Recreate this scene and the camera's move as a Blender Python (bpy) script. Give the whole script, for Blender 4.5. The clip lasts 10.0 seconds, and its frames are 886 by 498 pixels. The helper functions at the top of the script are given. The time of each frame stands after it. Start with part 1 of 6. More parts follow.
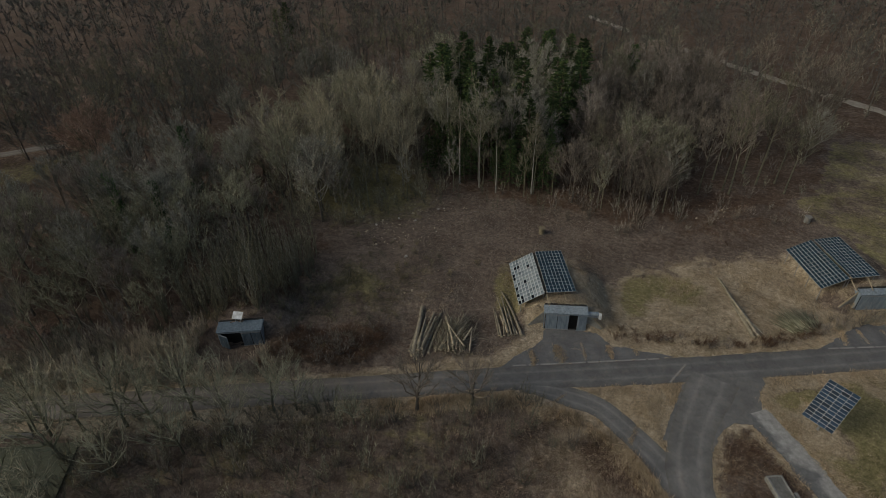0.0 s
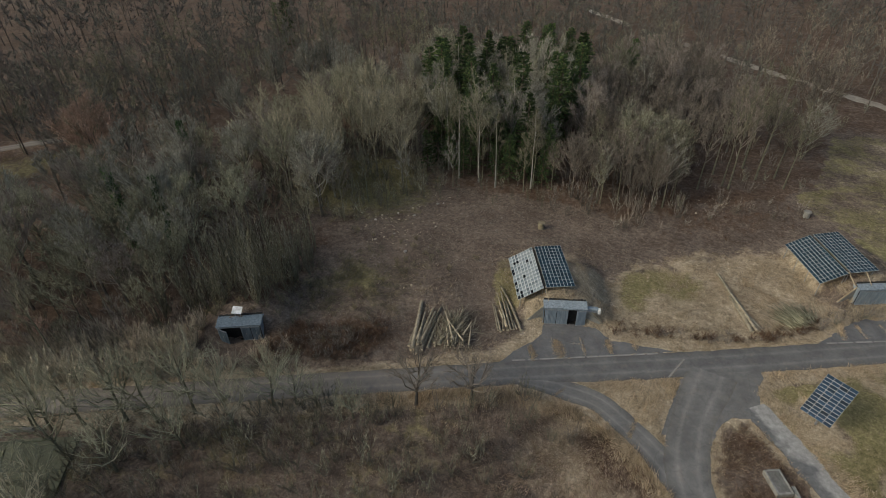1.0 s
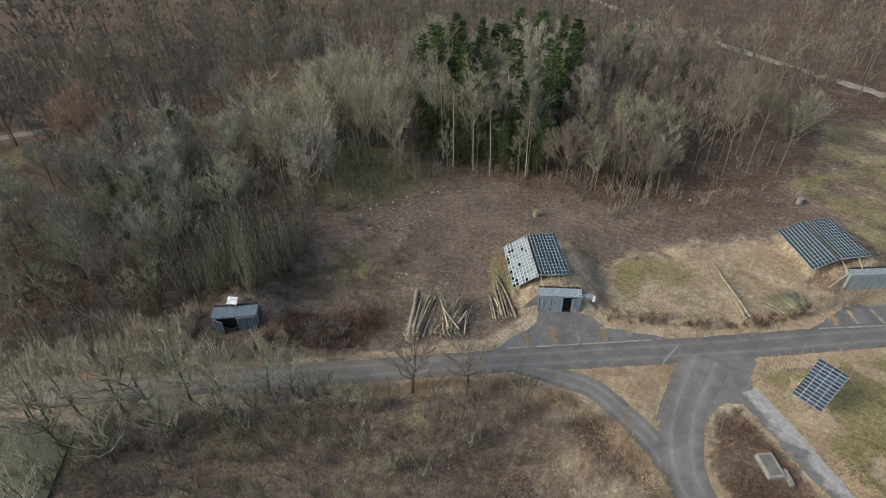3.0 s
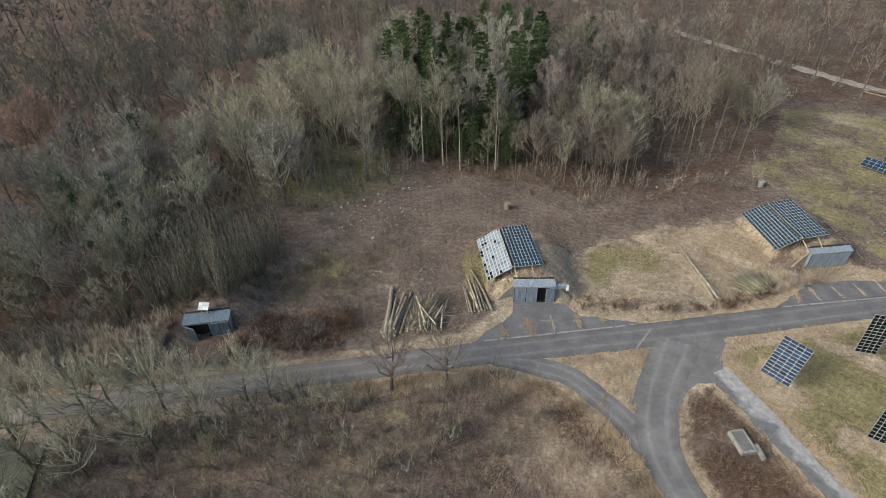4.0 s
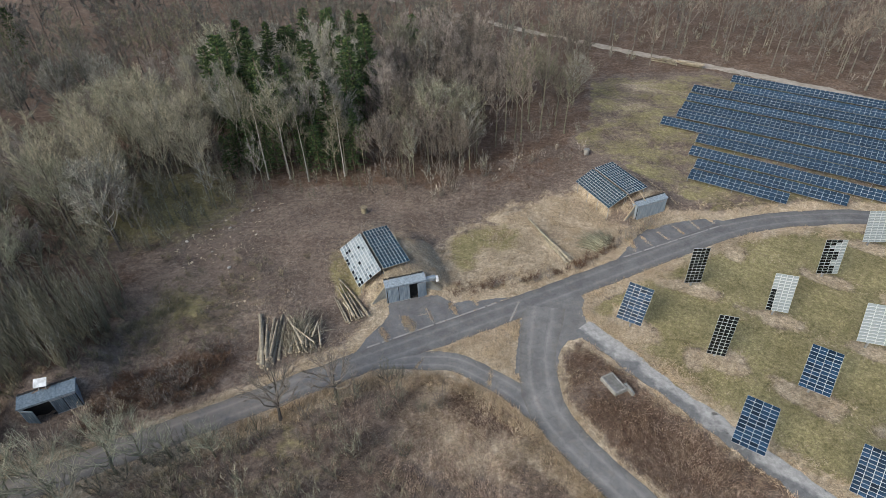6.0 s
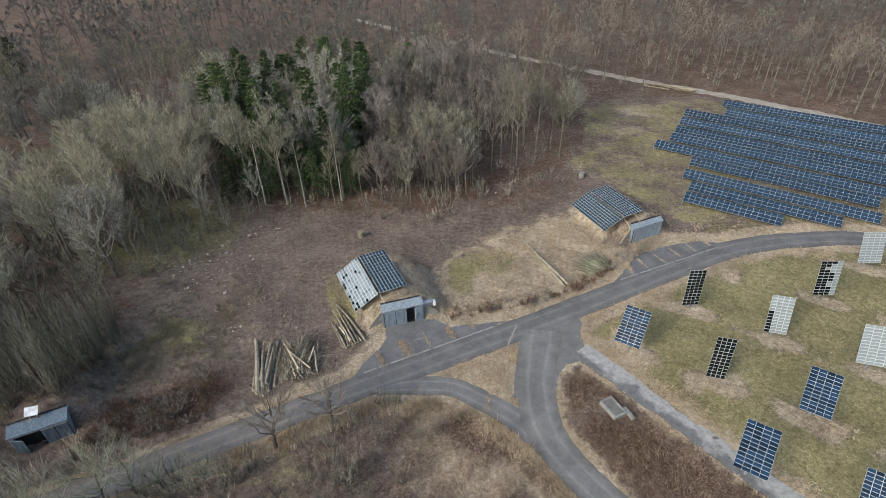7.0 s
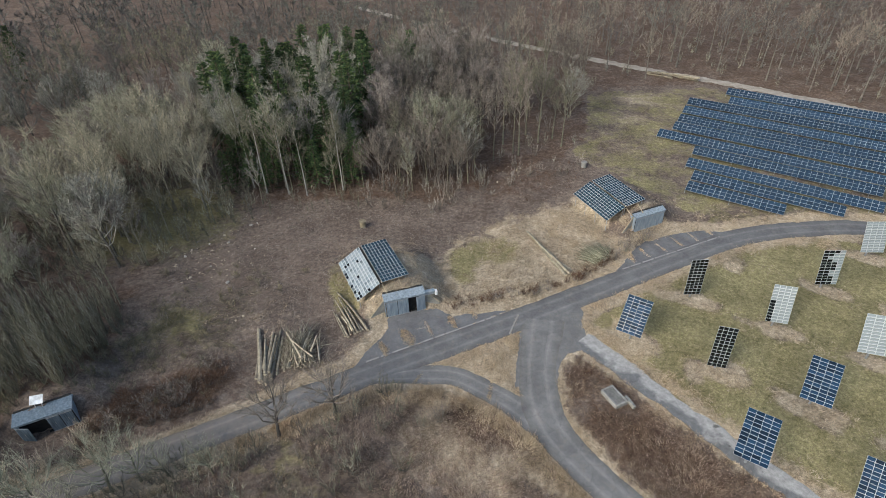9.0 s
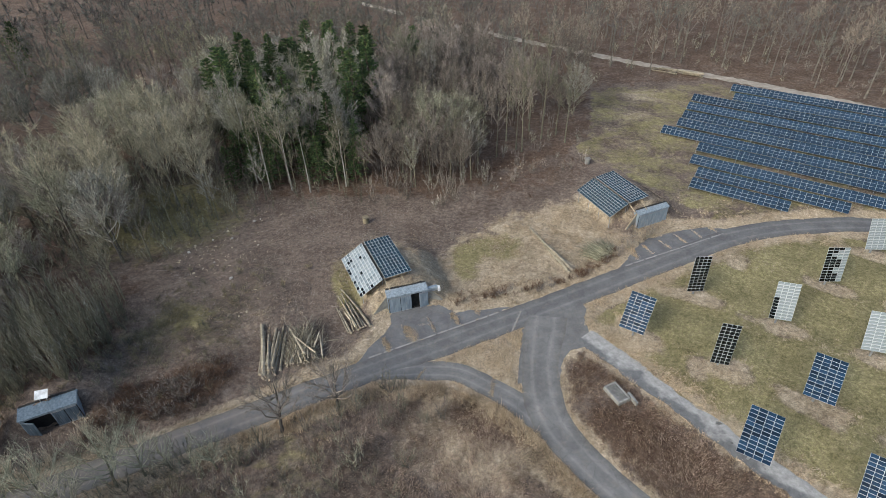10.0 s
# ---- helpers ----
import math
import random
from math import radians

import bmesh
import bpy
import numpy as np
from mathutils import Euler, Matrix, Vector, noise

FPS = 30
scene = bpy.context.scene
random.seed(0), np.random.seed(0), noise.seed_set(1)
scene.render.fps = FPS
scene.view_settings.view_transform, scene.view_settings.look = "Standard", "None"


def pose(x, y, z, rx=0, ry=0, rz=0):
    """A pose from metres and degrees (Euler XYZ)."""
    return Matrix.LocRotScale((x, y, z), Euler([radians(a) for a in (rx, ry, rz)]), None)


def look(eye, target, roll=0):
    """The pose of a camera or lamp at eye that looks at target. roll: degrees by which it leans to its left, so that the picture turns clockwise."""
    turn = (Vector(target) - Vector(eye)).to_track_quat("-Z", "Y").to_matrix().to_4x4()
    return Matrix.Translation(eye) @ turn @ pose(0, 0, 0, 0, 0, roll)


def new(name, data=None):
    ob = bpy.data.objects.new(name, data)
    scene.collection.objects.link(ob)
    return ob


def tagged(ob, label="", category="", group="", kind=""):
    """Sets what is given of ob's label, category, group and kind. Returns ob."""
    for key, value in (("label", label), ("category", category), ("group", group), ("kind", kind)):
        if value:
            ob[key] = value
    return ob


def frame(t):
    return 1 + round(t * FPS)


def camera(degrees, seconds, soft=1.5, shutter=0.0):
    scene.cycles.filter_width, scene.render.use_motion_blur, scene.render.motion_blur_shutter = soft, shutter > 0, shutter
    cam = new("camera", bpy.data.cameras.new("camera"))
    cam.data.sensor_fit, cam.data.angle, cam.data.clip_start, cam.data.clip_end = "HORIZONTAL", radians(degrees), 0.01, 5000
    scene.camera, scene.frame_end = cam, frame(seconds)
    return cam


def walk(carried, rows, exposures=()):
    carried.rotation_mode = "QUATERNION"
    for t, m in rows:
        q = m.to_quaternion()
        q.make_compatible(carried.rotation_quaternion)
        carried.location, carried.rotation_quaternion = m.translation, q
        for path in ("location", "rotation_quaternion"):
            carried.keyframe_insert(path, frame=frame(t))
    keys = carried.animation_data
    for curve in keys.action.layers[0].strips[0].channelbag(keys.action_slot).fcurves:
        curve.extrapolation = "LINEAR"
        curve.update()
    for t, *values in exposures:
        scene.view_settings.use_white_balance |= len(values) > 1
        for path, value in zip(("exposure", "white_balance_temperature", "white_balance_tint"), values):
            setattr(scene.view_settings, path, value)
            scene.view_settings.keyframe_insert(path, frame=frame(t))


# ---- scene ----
cam = camera(78.0, 10.0, soft=0.75)


def drone(yaw, pitch, roll):
    return pose(0, 0, 50, 0, 0, yaw) @ pose(0, 0, 0, 90 + pitch, 0, 0) @ pose(0, 0, 0, 0, 0, roll)


ROWS = [
    (0.0, 22.11, -35.13, -1.80), (0.5, 22.09, -35.41, -1.74), (1.0, 22.05, -35.67, -1.74), (1.5, 22.03, -35.92, -1.76),
    (2.0, 22.06, -36.22, -1.78), (2.5, 22.08, -36.54, -1.80), (2.75, 22.0, -36.70, -1.82), (3.8, 18.69, -37.30, -1.98),
    (4.0, 17.98, -37.44, -2.10), (4.2, 15.40, -37.60, -1.98), (4.5, 7.41, -37.82, -1.94), (5.0, 1.85, -38.15, -1.98),
    (5.5, 0.58, -38.37, -2.07), (5.75, 0.42, -38.30, -2.08), (6.8, -0.26, -35.16, -2.12), (7.0, -0.28, -35.20, -2.13),
    (7.5, -0.33, -35.48, -2.17), (8.0, -0.28, -35.79, -2.18), (8.5, -0.16, -36.06, -2.26), (9.0, 0.00, -36.29, -2.32),
    (9.5, 0.20, -36.48, -2.39), (10.0, 0.40, -36.66, -2.45),
]
EXPOSURES = [(0.0, -1.2, 6800, 3), (0.5, -0.92, 6800, 3), (1.0, -0.48, 6750, 3), (2.5, 0.08, 6600, 4), (4.0, 0.34, 6450, 6), (5.0, 0.32, 6300, 6), (10.0, 0.32, 6150, 5)]
walk(cam, [(t, drone(a, b, c)) for t, a, b, c in ROWS], EXPOSURES)

# ---- light: a thin overcast with a soft hazy sun from behind on the left ----
SUN_EL, SUN_AZ = 34.0, 232.0
world = bpy.data.worlds.new("sky")
scene.world = world
world.use_nodes = True
wn = world.node_tree.nodes
sky = wn.new("ShaderNodeTexSky")
sky.sky_type, sky.sun_disc = "NISHITA", False
sky.sun_elevation, sky.sun_rotation = radians(SUN_EL), radians(SUN_AZ)
sky.air_density, sky.dust_density, sky.ozone_density = 1.0, 4.0, 1.0
world.node_tree.links.new(sky.outputs[0], wn["Background"].inputs[0])
wn["Background"].inputs[1].default_value = 0.17
sun = new("sun", bpy.data.lights.new("sun", "SUN"))
sun.data.energy, sun.data.angle, sun.data.color = 1.45, radians(24), (1.0, 0.96, 0.9)
sa, se = radians(SUN_AZ), radians(SUN_EL)
sun.matrix_world = look((0, 0, 0), (-math.sin(sa) * math.cos(se), -math.cos(sa) * math.cos(se), -math.sin(se)))

# ---- materials ----


def nodes_of(name, rough=0.9, metal=0.0, spec=0.3):
    m = bpy.data.materials.new(name)
    m.use_nodes = True
    nt = m.node_tree
    b = nt.nodes["Principled BSDF"]
    b.inputs["Roughness"].default_value, b.inputs["Metallic"].default_value = rough, metal
    b.inputs["Specular IOR Level"].default_value = spec
    return m, nt, b


def noise_tex(nt, scale, detail=4.0, rough=0.6, coords="Object"):
    tc = nt.nodes.new("ShaderNodeTexCoord")
    n = nt.nodes.new("ShaderNodeTexNoise")
    n.inputs["Scale"].default_value, n.inputs["Detail"].default_value, n.inputs["Roughness"].default_value = scale, detail, rough
    nt.links.new(tc.outputs[coords], n.inputs["Vector"])
    return n


def ramp(nt, src, stops):
    r = nt.nodes.new("ShaderNodeValToRGB")
    while len(r.color_ramp.elements) < len(stops):
        r.color_ramp.elements.new(0.5)
    for e, (p, c) in zip(r.color_ramp.elements, stops):
        e.position, e.color = p, (*c, 1)
    nt.links.new(src, r.inputs[0])
    return r.outputs[0]


def mix(nt, a, b, fac, kind="MIX"):
    m = nt.nodes.new("ShaderNodeMix")
    m.data_type, m.blend_type = "RGBA", kind
    for sock, v in ((m.inputs[0], fac), (m.inputs[6], a), (m.inputs[7], b)):
        if isinstance(v, (int, float)):
            sock.default_value = v
        elif isinstance(v, tuple):
            sock.default_value = (*v, 1)
        else:
            nt.links.new(v, sock)
    return m.outputs[2]


def bump(nt, b, src, strength=0.3, dist=0.05):
    n = nt.nodes.new("ShaderNodeBump")
    n.inputs["Strength"].default_value, n.inputs["Distance"].default_value = strength, dist
    nt.links.new(src, n.inputs["Height"])
    nt.links.new(n.outputs[0], b.inputs["Normal"])


def surface(name, dark, light, scale=3.0, fine=40.0, rough=0.9, metal=0.0, relief=0.3, dist=0.02, spec=0.3, coords="Object", vary=0.0):
    """Two-scale mottled surface between two colours; vary: shift of brightness from one object to the next."""
    m, nt, b = nodes_of(name, rough, metal, spec)
    n1, n2 = noise_tex(nt, scale, coords=coords), noise_tex(nt, fine, 3.0, coords=coords)
    mid = tuple((a + c) / 2 for a, c in zip(dark, light))
    c1 = ramp(nt, n1.outputs[0], [(0.3, dark), (0.5, mid), (0.7, light)])
    c2 = ramp(nt, n2.outputs[0], [(0.3, (0.72, 0.72, 0.72)), (0.7, (1.22, 1.22, 1.22))])
    col = mix(nt, c1, c2, 1.0, "MULTIPLY")
    if vary:
        oi = nt.nodes.new("ShaderNodeObjectInfo")
        c3 = ramp(nt, oi.outputs["Random"], [(0.0, (1 - vary,) * 3), (1.0, (1 + vary,) * 3)])
        col = mix(nt, col, c3, 1.0, "MULTIPLY")
    nt.links.new(col, b.inputs["Base Color"])
    bump(nt, b, n2.outputs[0], relief, dist)
    return m


def island_tint(name, colours, rough=0.95, spread=0.25):
    """Each loose piece of the mesh takes its own colour out of a range."""
    m, nt, b = nodes_of(name, rough, 0.0, 0.1)
    g = nt.nodes.new("ShaderNodeNewGeometry")
    oi = nt.nodes.new("ShaderNodeObjectInfo")
    c = ramp(nt, g.outputs["Random Per Island"], [(i / max(1, len(colours) - 1), k) for i, k in enumerate(colours)])
    o = ramp(nt, oi.outputs["Random"], [(0.0, (1 - spread,) * 3), (1.0, (1 + spread, 1 + spread * 0.9, 1 + spread * 0.8))])
    big = noise_tex(nt, 0.06, 3.0)
    w = ramp(nt, big.outputs[0], [(0.3, (0.8, 0.82, 0.85)), (0.7, (1.2, 1.15, 1.1))])
    nt.links.new(mix(nt, mix(nt, c, o, 1.0, "MULTIPLY"), w, 1.0, "MULTIPLY"), b.inputs["Base Color"])
    return m


def ground_material():
    """Leaf litter, dry straw, green grass and bare soil, laid by the cover weights stored on the sheet."""
    m, nt, b = nodes_of("ground", 0.97, 0.0, 0.1)

    def weight(key):
        a = nt.nodes.new("ShaderNodeAttribute")
        a.attribute_name = key
        n = noise_tex(nt, 0.5, 6.0, 0.7)
        add = nt.nodes.new("ShaderNodeMath")
        add.operation = "ADD"
        sub = nt.nodes.new("ShaderNodeMath")
        sub.operation = "MULTIPLY_ADD"
        sub.inputs[1].default_value, sub.inputs[2].default_value = 1.1, -0.55
        nt.links.new(n.outputs[0], sub.inputs[0])
        nt.links.new(a.outputs["Fac"], add.inputs[0])
        nt.links.new(sub.outputs[0], add.inputs[1])
        return ramp(nt, add.outputs[0], [(0.35, (0, 0, 0)), (0.65, (1, 1, 1))])

    fine = noise_tex(nt, 9.0, 5.0, 0.75)
    mid = noise_tex(nt, 1.3, 5.0, 0.7)
    litter = ramp(nt, mid.outputs[0], [(0.3, (0.1, 0.077, 0.063)), (0.5, (0.159, 0.126, 0.104)), (0.72, (0.242, 0.2, 0.168))])
    straw = ramp(nt, mid.outputs[0], [(0.28, (0.22, 0.178, 0.125)), (0.5, (0.37, 0.308, 0.228)), (0.72, (0.53, 0.455, 0.352))])
    green = ramp(nt, mid.outputs[0], [(0.28, (0.16, 0.145, 0.072)), (0.5, (0.228, 0.203, 0.106)), (0.75, (0.338, 0.294, 0.176))])
    # Bramble and russet litter brown; over the woods it also carries the trees' shade.
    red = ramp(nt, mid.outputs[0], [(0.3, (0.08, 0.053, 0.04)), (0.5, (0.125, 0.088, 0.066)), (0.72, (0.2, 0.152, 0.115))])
    col = mix(nt, litter, straw, weight("straw"))
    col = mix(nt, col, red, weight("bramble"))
    col = mix(nt, col, green, weight("green"))
    clod = noise_tex(nt, 3.2, 4.0, 0.65)
    col = mix(nt, col, ramp(nt, clod.outputs[0], [(0.36, (0.74, 0.74, 0.74)), (0.5, (1.0, 1.0, 1.0)), (0.64, (1.26, 1.26, 1.24))]), 1.0, "MULTIPLY")
    wide = noise_tex(nt, 0.16, 4.0, 0.6)
    col = mix(nt, col, ramp(nt, wide.outputs[0], [(0.36, (0.8, 0.79, 0.78)), (0.64, (1.2, 1.2, 1.2))]), 1.0, "MULTIPLY")
    speck = ramp(nt, fine.outputs[0], [(0.34, (0.56, 0.56, 0.56)), (0.66, (1.45, 1.43, 1.4))])
    nt.links.new(mix(nt, col, speck, 1.0, "MULTIPLY"), b.inputs["Base Color"])
    bump(nt, b, fine.outputs[0], 0.9, 0.12)
    return m


def asphalt_material(name, dark, light):
    m, nt, b = nodes_of(name, 0.85, 0.0, 0.35)
    n1, n2, n3 = noise_tex(nt, 0.35, 5.0), noise_tex(nt, 2.2, 5.0, 0.7), noise_tex(nt, 30.0, 2.0)
    c = ramp(nt, n1.outputs[0], [(0.3, dark), (0.7, light)])
    c = mix(nt, c, ramp(nt, n2.outputs[0], [(0.3, (0.87, 0.87, 0.88)), (0.7, (1.12, 1.11, 1.09))]), 1.0, "MULTIPLY")
    vor = nt.nodes.new("ShaderNodeTexVoronoi")
    vor.feature = "DISTANCE_TO_EDGE"
    vor.inputs["Scale"].default_value = 0.42
    tc = nt.nodes.new("ShaderNodeTexCoord")
    warp = mix(nt, tc.outputs["Object"], n2.outputs["Color"], 0.35, "ADD")
    nt.links.new(warp, vor.inputs["Vector"])
    crack = ramp(nt, vor.outputs[0], [(0.0, (0.55, 0.54, 0.52)), (0.02, (1, 1, 1))])
    c = mix(nt, c, crack, 0.35, "MULTIPLY")
    c = mix(nt, c, ramp(nt, n3.outputs[0], [(0.35, (0.82, 0.82, 0.82)), (0.65, (1.15, 1.15, 1.15))]), 1.0, "MULTIPLY")
    dirt, spread = noise_tex(nt, 0.9, 5.0, 0.7), nt.nodes.new("ShaderNodeAttribute")
    spread.attribute_name = "dust"
    sum_of = nt.nodes.new("ShaderNodeMath")
    sum_of.operation = "MULTIPLY_ADD"
    sum_of.inputs[1].default_value = 0.36
    nt.links.new(spread.outputs["Fac"], sum_of.inputs[0])
    nt.links.new(dirt.outputs[0], sum_of.inputs[2])
    c = mix(nt, c, (0.225, 0.195, 0.165), ramp(nt, sum_of.outputs[0], [(0.52, (0, 0, 0)), (0.85, (0.75, 0.75, 0.75))]))
    at = nt.nodes.new("ShaderNodeAttribute")
    at.attribute_name = "across"
    ab = nt.nodes.new("ShaderNodeMath")
    ab.operation = "ABSOLUTE"
    nt.links.new(at.outputs["Fac"], ab.inputs[0])
    worn = ramp(nt, ab.outputs[0], [(0.0, (0.93, 0.93, 0.93)), (0.28, (1.0, 1.0, 1.0)), (0.42, (1.34, 1.33, 1.3)), (0.58, (1.0, 1.0, 1.0)), (0.85, (0.86, 0.85, 0.83)), (1.0, (0.8, 0.76, 0.68))])
    c = mix(nt, c, worn, 0.8, "MULTIPLY")
    nt.links.new(c, b.inputs["Base Color"])
    bump(nt, b, n3.outputs[0], 0.25, 0.01)
    return m


def worn_path_material():
    """Pale concrete whose asphalt cover has worn away in long patches."""
    m, nt, b = nodes_of("worn_path", 0.88, 0.0, 0.3)
    n1, n2, n3 = noise_tex(nt, 0.22, 5.0, 0.6), noise_tex(nt, 1.6, 5.0, 0.7), noise_tex(nt, 24.0, 2.0)
    at = nt.nodes.new("ShaderNodeAttribute")
    at.attribute_name = "across"
    add = nt.nodes.new("ShaderNodeMath")
    add.operation = "MULTIPLY_ADD"
    add.inputs[1].default_value = 0.16
    nt.links.new(at.outputs["Fac"], add.inputs[0])
    nt.links.new(n1.outputs[0], add.inputs[2])
    pale = ramp(nt, n2.outputs[0], [(0.3, (0.23, 0.224, 0.213)), (0.7, (0.42, 0.41, 0.39))])
    dark = ramp(nt, n2.outputs[0], [(0.3, (0.11, 0.11, 0.112)), (0.7, (0.18, 0.18, 0.18))])
    c = mix(nt, dark, pale, ramp(nt, add.outputs[0], [(0.42, (0, 0, 0)), (0.52, (1, 1, 1))]))
    spot = noise_tex(nt, 0.7, 3.0, 0.5)
    c = mix(nt, c, (0.07, 0.068, 0.062), ramp(nt, spot.outputs[0], [(0.66, (0, 0, 0)), (0.7, (0.8, 0.8, 0.8))]))
    c = mix(nt, c, ramp(nt, n3.outputs[0], [(0.35, (0.84, 0.84, 0.84)), (0.65, (1.14, 1.14, 1.14))]), 1.0, "MULTIPLY")
    nt.links.new(c, b.inputs["Base Color"])
    bump(nt, b, n3.outputs[0], 0.25, 0.01)
    return m


def glass_module(name, colour, rough=0.08, vary=0.25):
    m, nt, b = nodes_of(name, rough, 0.0, 0.3)
    n = noise_tex(nt, 1.5, 3.0)
    oi = nt.nodes.new("ShaderNodeObjectInfo")
    c = ramp(nt, n.outputs[0], [(0.3, tuple(v * 0.7 for v in colour)), (0.7, tuple(v * 1.5 for v in colour))])
    c = mix(nt, c, ramp(nt, oi.outputs["Random"], [(0, (1 - vary,) * 3), (1, (1 + vary,) * 3)]), 1.0, "MULTIPLY")
    nt.links.new(c, b.inputs["Base Color"])
    return m


def painted_sheet(name, dark, light, rough=0.5, metal=0.35):
    """Weathered corrugated sheet: streaks that run down from the top edge."""
    m, nt, b = nodes_of(name, rough, metal, 0.4)
    tc = nt.nodes.new("ShaderNodeTexCoord")
    mp = nt.nodes.new("ShaderNodeMapping")
    mp.inputs["Scale"].default_value = (3.0, 3.0, 0.5)
    n = nt.nodes.new("ShaderNodeTexNoise")
    n.inputs["Scale"].default_value, n.inputs["Detail"].default_value = 1.6, 6.0
    nt.links.new(tc.outputs["Object"], mp.inputs[0])
    nt.links.new(mp.outputs[0], n.inputs["Vector"])
    c = ramp(nt, n.outputs[0], [(0.3, dark), (0.7, light)])
    rust = noise_tex(nt, 0.9, 6.0, 0.75)
    c = mix(nt, c, (0.16, 0.1, 0.065), ramp(nt, rust.outputs[0], [(0.6, (0, 0, 0)), (0.78, (0.7, 0.7, 0.7))]))
    nt.links.new(c, b.inputs["Base Color"])
    bump(nt, b, n.outputs[0], 0.2, 0.01)
    return m


M_GROUND = ground_material()
M_ROAD = asphalt_material("road_asphalt", (0.105, 0.104, 0.105), (0.17, 0.168, 0.167))
M_YARD = asphalt_material("junction_asphalt", (0.125, 0.123, 0.121), (0.21, 0.206, 0.2))
M_PATH = asphalt_material("pale_concrete", (0.2, 0.196, 0.19), (0.36, 0.352, 0.335))
M_WORN_PATH = worn_path_material()
M_SLAB = asphalt_material("apron_asphalt", (0.11, 0.11, 0.115), (0.185, 0.184, 0.188))
M_TRACK = surface("gravel_track", (0.26, 0.225, 0.18), (0.43, 0.385, 0.325), 0.6, 12.0)
M_CONCRETE = surface("concrete", (0.17, 0.165, 0.15), (0.33, 0.325, 0.3), 1.5, 25.0)
M_STEEL = painted_sheet("blue_grey_sheet", (0.2, 0.255, 0.31), (0.36, 0.42, 0.48))
M_STEEL_TOP = painted_sheet("weathered_canopy_sheet", (0.15, 0.185, 0.22), (0.33, 0.385, 0.43), 0.7, 0.1)
# Sheet of the third bunker, with the shade it stands in mixed into the colour.
M_STEEL_SHADED = painted_sheet("shaded_steel_sheet", (0.07, 0.1, 0.13), (0.17, 0.22, 0.27), 0.7, 0.1)
M_OLD = surface("old_grey_concrete", (0.11, 0.107, 0.1), (0.22, 0.215, 0.2), 1.5, 20)
M_LAWN = surface("frosted_lawn", (0.08, 0.086, 0.06), (0.135, 0.142, 0.1), 0.8, 12)
M_MOSSY = surface("mossy_concrete", (0.16, 0.135, 0.085), (0.3, 0.26, 0.18), 2, 14)
M_DARK = surface("interior_shade", (0.008, 0.008, 0.009), (0.02, 0.02, 0.02))
M_BLACK = surface("bitumen_and_gap_shade", (0.02, 0.02, 0.02), (0.05, 0.05, 0.048))
M_FRAME = surface("aluminium_frame", (0.3, 0.33, 0.35), (0.42, 0.45, 0.47), 2, 30, 0.45, 0.5, 0.05)
M_FRAME_PALE = surface("pale_module_frame", (0.45, 0.48, 0.48), (0.58, 0.61, 0.61), 2, 30, 0.5, 0.2, 0.05)
M_GALV = surface("galvanised_steel", (0.3, 0.31, 0.32), (0.46, 0.47, 0.48), 2, 30, 0.5, 0.7, 0.1)
M_TIMBER = surface("weathered_timber", (0.3, 0.25, 0.17), (0.5, 0.42, 0.3), 2, 30)
M_WHITE = surface("white_paint", (0.66, 0.66, 0.65), (0.8, 0.8, 0.79), 2, 20, 0.5)
# Random module tones stand in for the uneven sky the blue glass reflects.
M_PV = glass_module("blue_cells", (0.011, 0.03, 0.06), 0.12, vary=0.6)
M_PV_BLACK = glass_module("black_cells", (0.008, 0.01, 0.012))
# Bright sky mirrored in the glass, put into the cell colour.
M_PV_GLARE = glass_module("sky_glare_cells", (0.21, 0.24, 0.255), 0.3, 0.06)
# White reflection of the sky on the bracket panel, given as base colour.
M_PV_SMALL = glass_module("sky_glare_glass", (0.5, 0.53, 0.56), 0.25, 0.05)
# Weaker sky glare, likewise held in the cell colour.
M_PV_GLARE_DIM = glass_module("dim_glare_cells", (0.17, 0.2, 0.218), 0.2, 0.35)
M_PV_FIELD = glass_module("navy_cells", (0.016, 0.034, 0.06))
M_PV_ROOF = glass_module("teal_grey_cells", (0.018, 0.038, 0.056))
M_BARK = surface("grey_bark", (0.085, 0.075, 0.062), (0.2, 0.18, 0.15), 1.0, 14.0, vary=0.3)
M_MOSSBARK = surface("mossy_bark", (0.1, 0.095, 0.066), (0.23, 0.218, 0.155), 1.2, 12.0, vary=0.25)
M_STEM = surface("pale_stems", (0.18, 0.17, 0.128), (0.37, 0.348, 0.27), 1.0, 10.0, vary=0.3)
M_DARKBARK = surface("dark_bark", (0.055, 0.048, 0.042), (0.125, 0.112, 0.097), 1.0, 10.0)
M_BIRCH = surface("pale_bark", (0.2, 0.192, 0.168), (0.4, 0.392, 0.36), 1.0, 6.0, vary=0.2)
M_PINEBARK = surface("pine_bark", (0.07, 0.05, 0.04), (0.17, 0.12, 0.09), 1.0, 10.0, vary=0.2)
M_TWIG_GREY = island_tint("grey_twigs", [(0.115, 0.114, 0.095), (0.26, 0.258, 0.22), (0.5, 0.495, 0.435)], spread=0.25)
M_TWIG_OLIVE = island_tint("olive_twigs", [(0.11, 0.112, 0.078), (0.25, 0.252, 0.182), (0.47, 0.47, 0.36)], spread=0.25)
M_TWIG_RED = island_tint("russet_twigs", [(0.125, 0.11, 0.095), (0.25, 0.222, 0.197), (0.44, 0.4, 0.36)], spread=0.25)
M_TWIG_PALE = island_tint("pale_twigs", [(0.29, 0.257, 0.2), (0.45, 0.402, 0.32), (0.62, 0.56, 0.455)])
